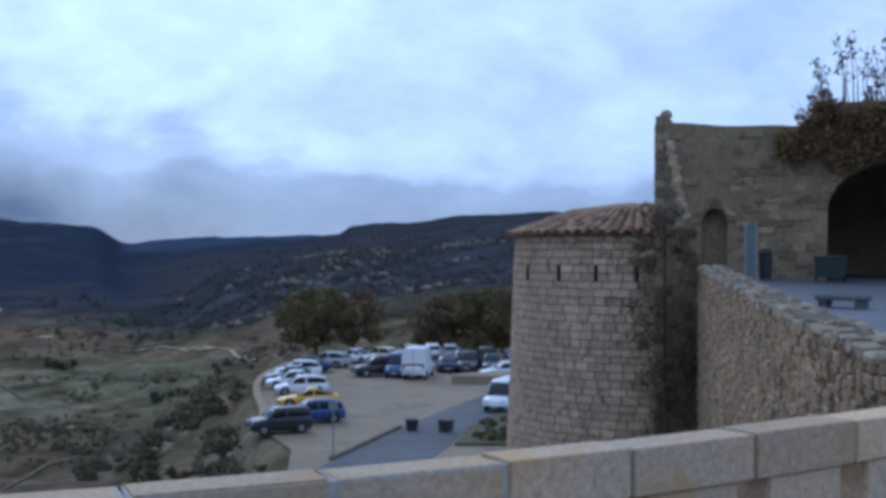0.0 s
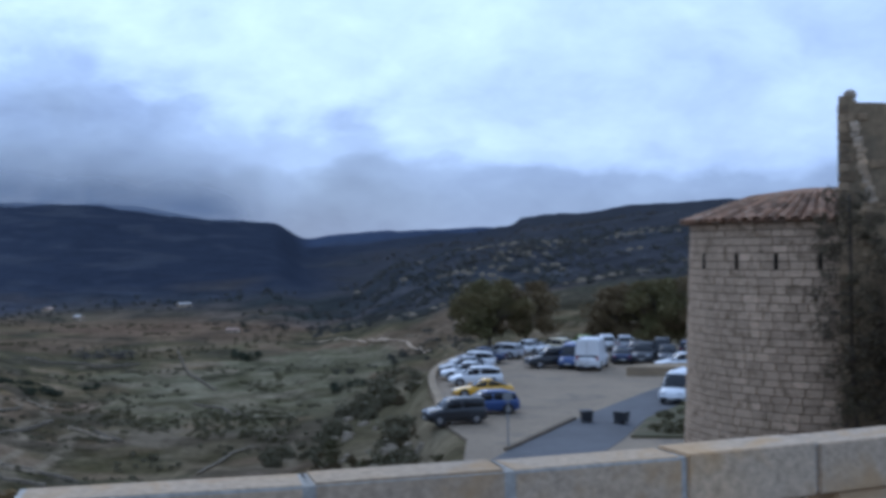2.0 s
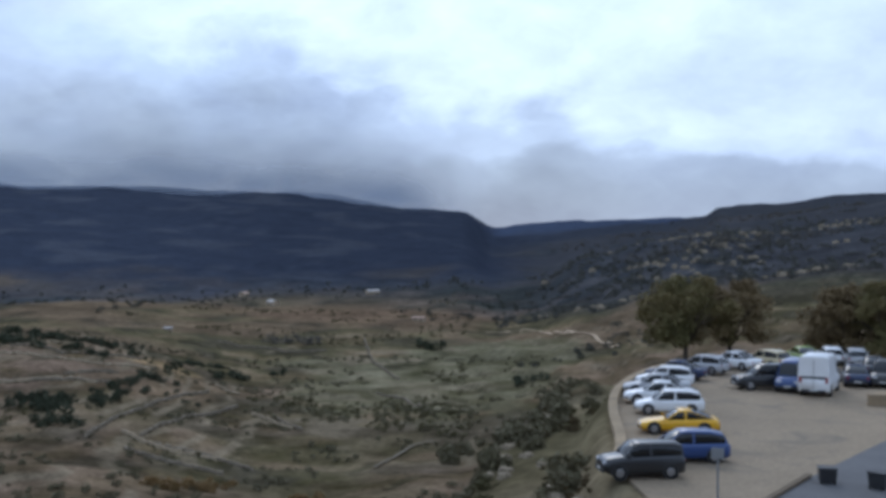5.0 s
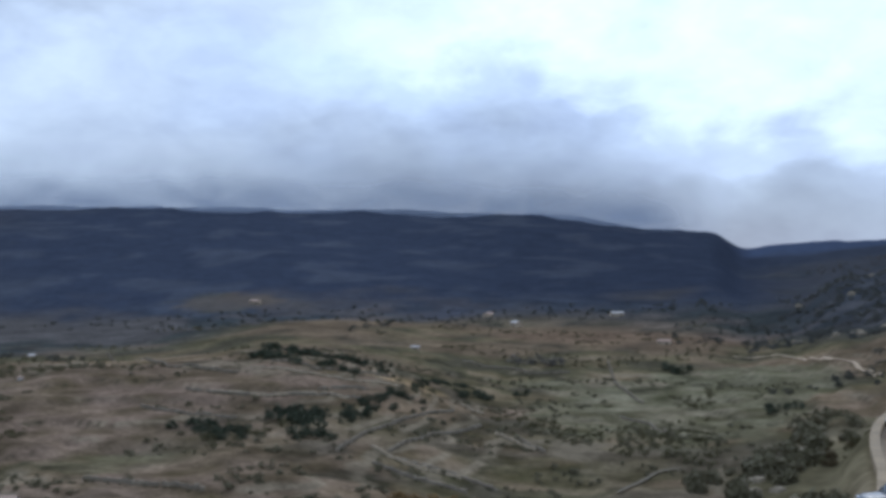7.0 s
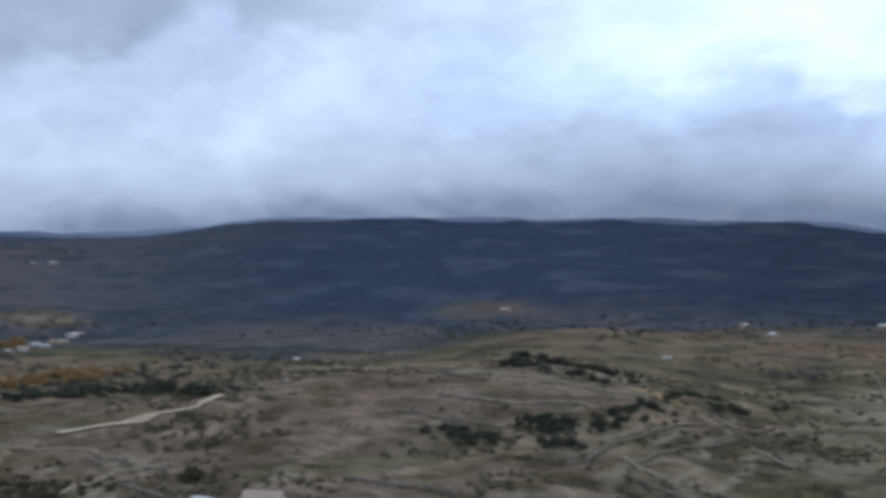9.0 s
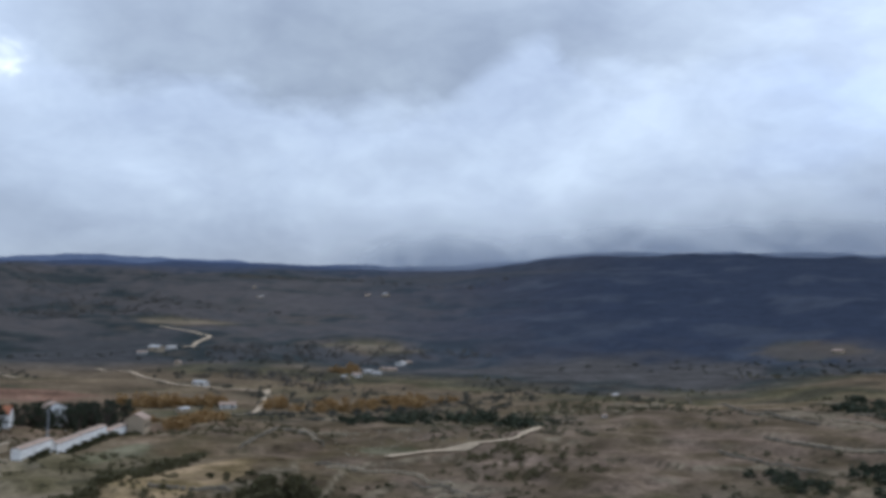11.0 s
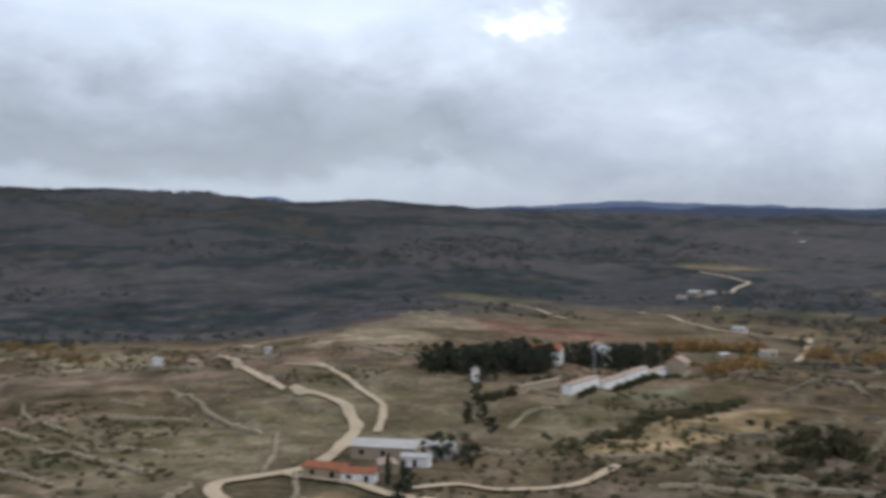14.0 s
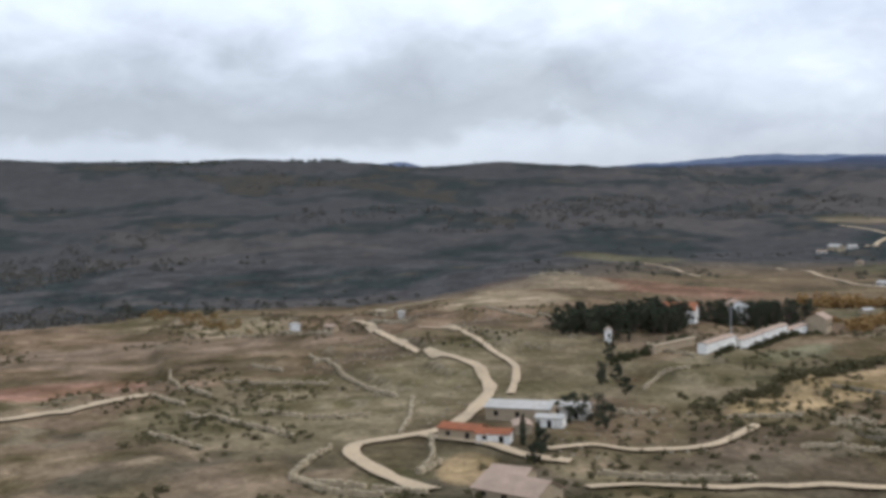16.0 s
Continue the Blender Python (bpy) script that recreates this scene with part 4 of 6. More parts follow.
def bushes(name, spots, leaf, label, category, seed, per=40, flat=0.8, clumps=4):
    """Uncountable scrub: clumps of leaf blades set on the land. spots: x, y, radius."""
    rng = np.random.default_rng(seed)
    spots = np.asarray(spots, float)
    z = ground(spots[:, 0], spots[:, 1])
    cs, rs = [], []
    for k in range(clumps):
        off = rng.normal(size=(len(spots), 3)) * np.array([0.45, 0.45, 0.25])
        cs.append(np.stack([spots[:, 0], spots[:, 1], z + spots[:, 2] * 0.5], -1) + off * spots[:, 2:3])
        rs.append(spots[:, 2] * rng.uniform(.45, .8, len(spots)))
    cs, rs = np.concatenate(cs), np.concatenate(rs)
    return tagged(held(name, leaf_mesh(name, cs, rs, per, rs * 0.30, seed, flat), leaf), label, category, kind="stuff")


def strewn(n, az, r, seed, patch, cut, size):
    """Places for scrub within a sector of the land, gathered where a slow noise is high."""
    rng = np.random.default_rng(seed)
    a = np.radians(rng.uniform(az[0], az[1], n))
    d = np.sqrt(rng.uniform(r[0] ** 2, r[1] ** 2, n)) if r[1] < 1000 else np.exp(rng.uniform(math.log(r[0]), math.log(r[1]), n))
    x, y = HUB[0] + d * np.sin(a), HUB[1] + d * np.cos(a)
    keep = billow(x, y, patch, 3, seed) > cut
    return np.stack([x, y, rng.uniform(size[0], size[1], n)], -1)[keep]


# ---- stones shared by the walls ----
def stone_block(name, jitter, seed, chamfer=0.12):
    """A unit stone, -0.5..0.5 across and up, 0..1 deep towards -y, with worn edges."""
    rng = random.Random(seed)
    c = chamfer
    front = [(-.5 + c, -.5 + c), (.5 - c, -.5 + c), (.5 - c, .5 - c), (-.5 + c, .5 - c)]
    rim = [(-.5, -.5), (.5, -.5), (.5, .5), (-.5, .5)]
    j = lambda: rng.uniform(-jitter, jitter)
    vs = [(x + j(), -1 + j() * .4, z + j()) for x, z in front] + [(x + j() * .5, -.82, z + j() * .5) for x, z in rim] + [(x, 0, z) for x, z in rim]
    fs = [(0, 1, 2, 3)]
    for k in range(4):
        n = (k + 1) % 4
        fs += [(k, k + 4, n + 4, n)[::-1], (k + 4, k + 8, n + 8, n + 4)[::-1]]
    me = raw(name, vs, [f[::-1] for f in fs])
    bm = bmesh.new()
    bm.from_mesh(me)
    bmesh.ops.recalc_face_normals(bm, faces=bm.faces[:])
    bm.to_mesh(me)
    bm.free()
    return me


ASHLAR = [stone_block("brick", 0.03, s, 0.05) for s in range(4)]
RAGSTONE = [stone_block("stone", 0.10, 40 + s, 0.16) for s in range(6)]
for me in ASHLAR:
    me.materials.append(LIMESTONE)
for me in RAGSTONE:
    me.materials.append(RUBBLE)


def lay(stones, bases, parent, name, limit, material):
    """stones: (matrix, nearness). The nearest become pieces of their own, the rest one joined mesh."""
    stones = sorted(stones, key=lambda s: s[1])
    vs, fs = [], []
    for i, (m, _) in enumerate(stones):
        me = bases[i % len(bases)]
        if i < limit:
            ob = new(name, me)
            ob.parent = parent
            ob.matrix_basis = m
        else:
            o = len(vs)
            vs += [m @ v.co for v in me.vertices]
            fs += [[o + k for k in p.vertices] for p in me.polygons]
    if fs:
        rest = held("far_" + name + "s", raw(name, vs, fs), material, parent)
        tagged(rest, kind="stuff")


# ---- round tower ----
TOWER, TOP_R, EAVE = (5.29, 40.15), 4.46, 2.36
FACING = math.atan2(-TOWER[1], -TOWER[0])      # bearing of the terrace, seen from the tower


def build_tower():
    t = thing("round_tower", "round ashlar stone tower with arrow slits and a clay tile roof", "tower")
    t.matrix_basis = Matrix()
    rng = random.Random(3)
    bm = bmesh.new()
    bmesh.ops.create_cone(bm, cap_ends=True, segments=96, radius1=TOP_R + 0.036 * 11.4 - 0.03, radius2=TOP_R - 0.03, depth=11.4, matrix=Matrix.Translation((*TOWER, EAVE - 5.7)))
    part("core", bm, MORTAR, t, smooth=True)
    slits = [FACING + math.asin(s / 6.35) for s in (-5.3, -3.7, -1.96, -0.1, 1.9)]
    stones, z, row = [], EAVE, 0
    while z > -8.6:
        h = 0.255 + 0.03 * rng.uniform(-1, 1)
        zc = z - h / 2
        R = TOP_R + 0.036 * (EAVE - zc)
        a, end = FACING - 1.75 + rng.uniform(0, .1), FACING + 1.75
        slit_row = 0.85 < zc < 1.36
        while a < end:
            w = rng.uniform(.30, .64) / R
            b = a + w
            gap = 0.012 / R
            if slit_row:
                for s in slits:
                    if a < s - 0.02 and b > s - 0.05 / R:
                        b = s - 0.05 / R
                        break
            mid = (a + b) / 2
            m = Matrix.Translation((TOWER[0] + (R - .10) * math.cos(mid), TOWER[1] + (R - .10) * math.sin(mid), zc)) @ Matrix.Rotation(mid + math.pi / 2, 4, "Z") @ Matrix.Diagonal(((b - a) * R - .026, .115 + rng.uniform(0, .03), h - .026, 1))
            stones.append((m, abs(mid - FACING) * 4 + (0 if zc > -4.2 else 20)))
            a = b
            if slit_row and any(abs(a - (s - 0.05 / R)) < 1e-6 for s in slits):
                a += 0.10 / R
        z -= h
        row += 1
    # slits: black blocks proud of the face, shade painted in place of depth
    for s in slits[:4]:
        bm = bmesh.new()
        m = Matrix.Translation((TOWER[0] + (TOP_R + .082) * math.cos(s), TOWER[1] + (TOP_R + .082) * math.sin(s), 1.10)) @ Matrix.Rotation(s + math.pi / 2, 4, "Z")
        box(bm, (-.042, -.03, -.25), (.042, .02, .25))
        bm.transform(m)
        part("arrow_slit", bm, SHADOWED, t, "raised black strip painted as a shaded arrow slit")
    # roof: timber deck under rows of barrel tiles
    prof = [(TOP_R + .30, EAVE + .02), (TOP_R + .20, EAVE + .10), (2.5, 3.22), (1.1, 3.46), (.05, 3.55)]
    bm = bmesh.new()
    rings = [[bm.verts.new((TOWER[0] + r * math.cos(k * math.tau / 64), TOWER[1] + r * math.sin(k * math.tau / 64), z)) for k in range(64)] for r, z in prof]
    for p, q in zip(rings, rings[1:]):
        for k in range(64):
            bm.faces.new((p[k], p[(k + 1) % 64], q[(k + 1) % 64], q[k]))
    bm.faces.new(rings[0][::-1]), bm.faces.new(rings[-1])
    roof = part("roof", bm, ROOFTILE, t)
    vs = []
    for y, r in ((0.0, 1.0), (1.0, 0.86)):
        vs += [(r * math.cos(k * math.pi / 6) * .5, y, r * math.sin(k * math.pi / 6) * .5) for k in range(7)]
        vs += [(r * .84 * math.cos(k * math.pi / 6) * .5, y, r * .84 * math.sin(k * math.pi / 6) * .5) for k in range(7)]
    fs = [(k, k + 1, k + 15, k + 14) for k in range(6)] + [(k + 7, k + 21, k + 22, k + 8) for k in range(6)] + [(k, k + 7, k + 8, k + 1) for k in range(6)]
    tile = raw("tile", vs, fs)
    tile.materials.append(ROOFTILE)
    tiles = []
    cols = 74
    for i in range(cols):
        a = i * math.tau / cols
        dirn = Vector((math.cos(a), math.sin(a), 0))
        off = abs((a - FACING + math.pi) % math.tau - math.pi)
        for r0, z0, r1, z1, n in ((TOP_R + .34, EAVE + .02, 2.5, 3.25, 5), (2.5, 3.25, .8, 3.52, 3)):
            for k in range(n):
                p = Vector((TOWER[0], TOWER[1], 0)) + dirn * (r0 + (r1 - r0) * k / n) + Vector((0, 0, z0 + (z1 - z0) * k / n + .02 * (rng.random())))
                q = Vector((TOWER[0], TOWER[1], 0)) + dirn * (r0 + (r1 - r0) * (k + 1.12) / n) + Vector((0, 0, z0 + (z1 - z0) * (k + 1.12) / n))
                d = q - p
                wide = (p.xy - Vector(TOWER)).length * math.tau / cols * 0.86
                ydir = d.normalized()
                xdir = ydir.cross(Vector((0, 0, 1))).normalized()
                zdir = xdir.cross(ydir)
                m = Matrix((xdir, ydir, zdir)).transposed().to_4x4()
                m = Matrix.Translation(p) @ m @ Matrix.Rotation(rng.uniform(-.03, .03), 4, "Z") @ Matrix.Diagonal((wide, d.length, wide * .9, 1))
                tiles.append((m, off + (0 if n == 5 else 3)))
    lay(tiles, [tile], roof, "tile", 250, ROOFTILE)
    lay(stones, ASHLAR, t, "brick", 300, LIMESTONE)


# near-black for openings; the shade inside them is in this colour
SHADOWED = plain("shaded_opening", (0.015, 0.014, 0.013), 0.95)
build_tower()


# ---- rubble wall along the square ----
def build_rubble_wall():
    w = thing("rubble_wall", "tall rubble stone retaining wall with a worn pale top", "wall", kind="structure")
    w.matrix_basis = Matrix()
    a, b = Vector((3.66, 9.2, 0)), Vector((6.35, 34.2, 0))
    d = (b - a).normalized()
    n = Vector((-d.y, d.x, 0))
    L = (b - a).length
    top = lambda s: 0.66 + (1.38 - 0.66) * (s / L) ** 1.6 + 0.05 * math.sin(s * 2.1) * math.sin(s * .7)
    bm = bmesh.new()
    prism(bm, [(a.x, a.y), ((a - n * -.0 + Vector((.55, 0, 0))).x, a.y), (b.x + .55, b.y), (b.x, b.y)], -10, [0.60, 0.60, 1.32, 1.32])
    part("core", bm, MORTAR, w)
    rng = random.Random(8)
    stones = []
    z = 0.0
    depth = 0.0
    while depth < 7.5:
        h = rng.uniform(.09, .17)
        s = -rng.uniform(0, .3)
        while s < L:
            wd = rng.uniform(.11, .30)
            zc = top(max(s, 0)) - depth - h / 2 - .05
            p = a + d * (s + wd / 2) + n * -0.04
            rz = math.atan2(d.y, d.x)
            m = Matrix.Translation((p.x, p.y, zc)) @ Matrix.Rotation(rz + math.pi, 4, "Z") @ Matrix.Rotation(rng.uniform(-.22, .22), 4, "Y") @ Matrix.Diagonal((wd * rng.uniform(.86, 1.04), .08 + rng.uniform(0, .07), h * rng.uniform(.82, 1.1), 1))
            stones.append((m, s + depth * 3))
            s += wd
        depth += h
    for near, far in ((-.08, .17), (.18, .40), (.41, .62)):
        s = 0.0
        while s < L - .2:
            wd = rng.uniform(.22, .55)
            p = a + d * (s + wd / 2)
            bm = bmesh.new()
            box(bm, (-wd / 2 + .008, near + rng.uniform(-.03, .02), -.06), (wd / 2 - .008, far, .07 + rng.uniform(-.04, .05)), 0.03)
            for v in bm.verts:
                v.co += Vector((rng.uniform(-.03, .03), rng.uniform(-.02, .02), rng.uniform(-.025, .025)))
            bm.transform(Matrix.Translation((p.x, p.y, top(s) - .02)) @ Matrix.Rotation(math.atan2(d.y, d.x), 4, "Z") @ Matrix.Scale(-1, 4, (0, 1, 0)))
            bmesh.ops.recalc_face_normals(bm, faces=bm.faces[:])
            part("top_stone", bm, WORN, w)
            s += wd
    lay(stones, RAGSTONE, w, "stone", 300, RUBBLE)


WORN = two_tone("weathered_top_stone", (0.40, 0.325, 0.235), (0.27, 0.22, 0.16), 1.4, 12, strength=0.7, per_object=0.2)
build_rubble_wall()

bm = bmesh.new()
prism(bm, [(4.18, 8), (22, 4), (22, 38), (6.9, 38.5), (6.75, 33)], -2, [0.3, 0.3, 1.05, 1.05, 0.98])
tagged(part("plaza", bm, PLAZA), "wet grey paved square before the gate", "pavement", kind="structure")

# ---- gatehouse ----
G0, GU = Vector((5.12, 35.1, 0)), Vector((0.963, -0.268, 0))
GN = Vector((-0.268, -0.963, 0))


def build_gate():
    g = thing("gatehouse", "old stone town gatehouse with two arched openings and a ragged top", "gatehouse")
    g.matrix_basis = Matrix()

    def top(s):
        return 5.88 - 0.06 * s + (0.22 if s < .45 else 0) + 0.8 * float(ease(4.2, 5.2, s)) + 0.03 * math.sin(s * 2.1)

    def low(s):
        for c, hw, spring, soffit in ((1.82, .40, 2.68, 3.15), (7.85, 2.7, 3.1, 4.68)):
            k = (s - c) / hw
            if abs(k) < 1:
                return spring + (soffit - spring) * math.sqrt(1 - k * k), True
        return -6.0, False
    bm = bmesh.new()
    cuts = sorted({round(k * .12, 3) for k in range(0, 146)} | {1.42, 1.421, 2.219, 2.22, 5.15, 5.151, 10.549, 10.55})
    thick = 1.5

    def at(s, z, back):
        p = G0 + GU * s - GN * (thick if back else 0)
        return bm.verts.new((p.x, p.y, z))
    prev = None
    for s0, s1 in zip(cuts, cuts[1:]):
        (l0, o0), (l1, o1) = low(s0), low(s1)
        q = [at(s0, l0, 0), at(s1, l1, 0), at(s1, top(s1), 0), at(s0, top(s0), 0), at(s0, l0, 1), at(s1, l1, 1), at(s1, top(s1), 1), at(s0, top(s0), 1)]
        for f in ((0, 1, 2, 3), (5, 4, 7, 6), (3, 2, 6, 7), (1, 0, 4, 5)):
            bm.faces.new([q[k] for k in f])
        if prev is None or s1 == cuts[-1]:
            k = (0, 3, 7, 4) if prev is None else (1, 5, 6, 2)
            bm.faces.new([q[i] for i in k])
        prev = s1
    for c, hw, spring in ((1.82, .40, 2.68), (7.85, 2.7, 3.1)):
        for side in (-1, 1):
            s = c + side * hw
            bm.faces.new([at(s, -6, 0), at(s, spring, 0), at(s, spring, 1), at(s, -6, 1)])
    bmesh.ops.remove_doubles(bm, verts=bm.verts[:], dist=0.0005)
    bmesh.ops.recalc_face_normals(bm, faces=bm.faces[:])
    part("wall", bm, GATESTONE, g)
    # dark passages behind the arches
    for c, hw, z1, dp in ((1.82, .9, 4.0, 2.5), (7.85, 3.8, 5.3, 7.0)):
        bm = bmesh.new()
        pts = [G0 + GU * (c + k) - GN * e for k, e in ((-hw, 1.52), (hw, 1.52), (hw, 1.52 + dp), (-hw, 1.52 + dp))]
        ring = [bm.verts.new((p.x, p.y, z)) for z in (0.9, z1) for p in pts]
        for f in ((3, 2, 6, 7), (0, 3, 7, 4), (2, 1, 5, 6), (4, 7, 6, 5)):
            bm.faces.new([ring[k] for k in f])
        part("passage", bm, GATESTONE, g)
    bm = bmesh.new()
    box(bm, (1.38, .45, .6), (2.26, .75, 3.4))
    bm.transform(Matrix.Translation(G0) @ Matrix.Rotation(math.atan2(GU.y, GU.x), 4, "Z"))
    part("niche_back", bm, GATESTONE, g)
    # arch rings of dressed stone
    rng = random.Random(12)
    for c, hw, spring, rise, n in ((7.85, 2.7, 3.1, 1.58, 21), (1.82, .40, 2.68, .47, 9)):
        for k in range(n):
            t = math.pi * (k + .5) / n
            s, z = c - math.cos(t) * (hw + .17), spring + math.sin(t) * (rise + .17)
            p = G0 + GU * s + GN * .0
            bm = bmesh.new()
            wd = math.pi * (hw + rise) / 2 / n * .94
            box(bm, (-wd / 2, -.05, -.17), (wd / 2, .1, .17), .015)
            bm.transform(Matrix.Translation((p.x, p.y, z)) @ Matrix.Rotation(math.atan2(GU.y, GU.x), 4, "Z") @ Matrix.Rotation(-(math.pi / 2 - t) * -1 + 0, 4, "Y"))
            part("arch_stone", bm, RUBBLE, g)
    # pale quoins on the near corner and a crest stone
    z = -6.0
    k = 0
    while z < 5.75:
        h = rng.uniform(.26, .36)
        bm = bmesh.new()
        wd = .46 if k % 2 else .28
        box(bm, (-.03, -.05, 0), (wd, .3, h - .015), .02)
        bm.transform(Matrix.Translation((G0.x, G0.y, z)) @ Matrix.Rotation(math.atan2(GU.y, GU.x), 4, "Z"))
        part("quoin", bm, RUBBLE, g)
        z += h
        k += 1
    for k in range(15):
        p = G0 + GU * (.42 + .035 * k + rng.uniform(-.05, .05))
        bm = bmesh.new()
        box(bm, (-.13, -.05, -.08), (.13, .1, .08), .02)
        for v in bm.verts:
            v.co += Vector((rng.uniform(-.03, .03), rng.uniform(-.02, .01), rng.uniform(-.03, .03)))
        bm.transform(Matrix.Translation((p.x, p.y, 5.25 - .165 * k)) @ Matrix.Rotation(math.atan2(GU.y, GU.x), 4, "Z"))
        part("pale_stone", bm, COPING, g)
    bm = bmesh.new()
    bmesh.ops.create_icosphere(bm, subdivisions=2, radius=.2, matrix=Matrix.Translation((G0 + GU * .3 - GN * .3) + Vector((0, 0, 6.15))) @ Matrix.Diagonal((1.0, 1.0, .9, 1)))
    part("crest_stone", bm, WORN, g)
    stones = []
    z = 0.9
    while z < 5.7:
        h = rng.uniform(.17, .30)
        s = rng.uniform(.4, .7)
        while s < 12:
            wd = rng.uniform(.22, .55)
            if rng.random() < .5 and not low(s)[1] and not low(s + wd)[1] and z + h < top(s) - .1 and z + h / 2 > 0.5 and not (low(s)[0] > z):
                p = G0 + GU * (s + wd / 2) - GN * .03
                m = Matrix.Translation((p.x, p.y, z + h / 2)) @ Matrix.Rotation(math.atan2(GU.y, GU.x), 4, "Z") @ Matrix.Diagonal((wd - .02, .05 + rng.uniform(0, .05), h - .015, 1))
                if not any(abs(s + wd / 2 - c) < hw + .34 and z < sp for c, hw, sp in ((1.82, .40, 3.5), (7.85, 2.7, 5.0))):
                    stones.append((m, s))
            s += wd
        z += h
    lay(stones, RAGSTONE, g, "stone", 220, RUBBLE)


GATESTONE = two_tone("gatehouse_rubble", (0.34, 0.245, 0.145), (0.235, 0.178, 0.112), 0.5, 7, strength=0.8, stain=(0.17, 0.135, 0.09))
build_gate()


def build_square():
    c = thing("rubbish_container", "dark green wheeled rubbish container beside the gate arch", "container", at=(9.75, 32.4, 0.95), turn=-14)
    bm = bmesh.new()
    loft(bm, [[(-.38, -.36, .12), (.38, -.36, .12), (.38, .36, .12), (-.38, .36, .12)], [(-.43, -.40, .66), (.43, -.40, .66), (.43, .40, .66), (-.43, .40, .66)]])
    part("tub", bm, BINGREEN, c)
    bm = bmesh.new()
    box(bm, (-.46, -.43, .663), (.46, .43, .75), .04)
    part("lid", bm, BINGREEN, c)
    for sx in (-.38, .38):
        for sy in (-.3, .3):
            bm = bmesh.new()
            bmesh.ops.create_cone(bm, cap_ends=True, segments=12, radius1=.09, radius2=.09, depth=.06, matrix=Matrix.Translation((sx, sy, .09)) @ Matrix.Rotation(radians(90), 4, "Y"))
            part("wheel", bm, RUBBER, c)
    p = thing("information_panel", "tall glazed information panel in a steel frame", "panel", at=(7.55, 32.7, 0.96), turn=-12)
    bm = bmesh.new()
    box(bm, (-.12, -.02, .12), (.12, .02, 1.62), .004)
    part("glass_sheet", bm, TEAL, p)
    for sx in (-.15, .15):
        bm = bmesh.new()
        box(bm, (sx - .025, -.04, -.1), (sx + .03, .04, 1.7), .008)
        part("upright", bm, STEEL, p)
    bm = bmesh.new()
    box(bm, (-.26, -.16, -.1), (.26, .16, .06), .01)
    part("foot", bm, STEEL, p)
    s = thing("litter_bin", "dark slim litter bin by the gatehouse wall", "bin", at=(8.1, 33.2, 0.97))
    bm = bmesh.new()
    bmesh.ops.create_cone(bm, cap_ends=True, segments=18, radius1=.17, radius2=.2, depth=.8, matrix=Matrix.Translation((0, 0, .42)))
    part("drum", bm, TRIM, s)
    bm = bmesh.new()
    bmesh.ops.create_cone(bm, cap_ends=True, segments=18, radius1=.23, radius2=.12, depth=.1, matrix=Matrix.Translation((0, 0, .88)))
    part("hood", bm, TRIM, s)
    b = thing("stone_bench", "low dark stone bench on the square", "bench", at=(6.75, 21.6, 0.56), turn=-40)
    bm = bmesh.new()
    box(bm, (-.5, -.2, .26), (.5, .2, .36), .02)
    part("slab", bm, ASPHALT, b)
    for sx in (-.36, .36):
        bm = bmesh.new()
        box(bm, (sx - .08, -.16, -.1), (sx + .08, .16, .257), .015)
        part("support", bm, ASPHALT, b)


BINGREEN = plain("dark_green_plastic", (0.022, 0.035, 0.03), 0.5)
TEAL = plain("tinted_glass", (0.16, 0.20, 0.19), 0.75)
build_square()


# ---- creepers on the old walls ----
LEAF_BROWN = leafage("brown_autumn_leaves", (0.19, 0.125, 0.058), (0.26, 0.16, 0.066), (0.19, 0.145, 0.064))
LEAF_TWIG = leafage("grey_creeper_leaves", (0.105, 0.088, 0.055), (0.16, 0.125, 0.078), (0.12, 0.105, 0.058))


def creeper(name, label, spots, leaf, per, size, seed, twigs):
    c = thing(name, label, "creeper")
    c.matrix_basis = Matrix()
    rng = random.Random(seed)
    bm = bmesh.new()
    for k in range(len(twigs) - 1):
        branch(bm, twigs[k], twigs[k + 1], .05, .04)
    for x, y, z, r in spots:
        for i in range(7):
            tip = Vector((x, y, z)) + Vector((rng.uniform(-1, 1), rng.uniform(-1, 1), rng.uniform(-.8, 1))) * r * 1.35
            branch(bm, (x, y, z - r * .4), tip, .014, .005, 4)
    part("stem", bm, BARK, c)
    held("leaves", leaf_mesh("leaves", [s[:3] for s in spots], [s[3] for s in spots], per, size, seed), leaf, c)


rng = random.Random(31)
spots = []
for k in range(80):
    u = rng.random()
    z = 3.2 - 8.8 * u
    wide = 0.32 + 0.75 * math.sin(math.pi * min(u * .85 + .18, 1)) ** 1.2
    spots.append((5.32 + 0.35 * u + rng.uniform(-1, 1) * wide * 1.0 - .1, 34.15 + rng.uniform(-.35, .3), z, rng.uniform(.2, .5) * (0.7 if u < .2 else 1)))
creeper("dry_creeper", "tangled dry brown creeper in the corner of tower and wall", spots, LEAF_TWIG, 80, .05, 4, [(5.6, 34.4, -8.6), (5.5, 34.3, -5), (5.3, 34.3, -1.5), (5.3, 34.3, 1.6), (5.3, 34.4, 3.1)])
spots = []
for k in range(210):
    s = 3.7 + 6.2 * rng.random() ** .8
    z = rng.uniform(6.0 - 1.6 * min(1, (s - 3.6) / 1.6), 6.3) - (0.9 if s < 4.5 else 0)
    p = G0 + GU * s + GN * rng.uniform(.1, .5)
    spots.append((p.x, p.y, z - 0.25 * (s > 6) + .15 * math.sin(s * 3), rng.uniform(.2, .42)))
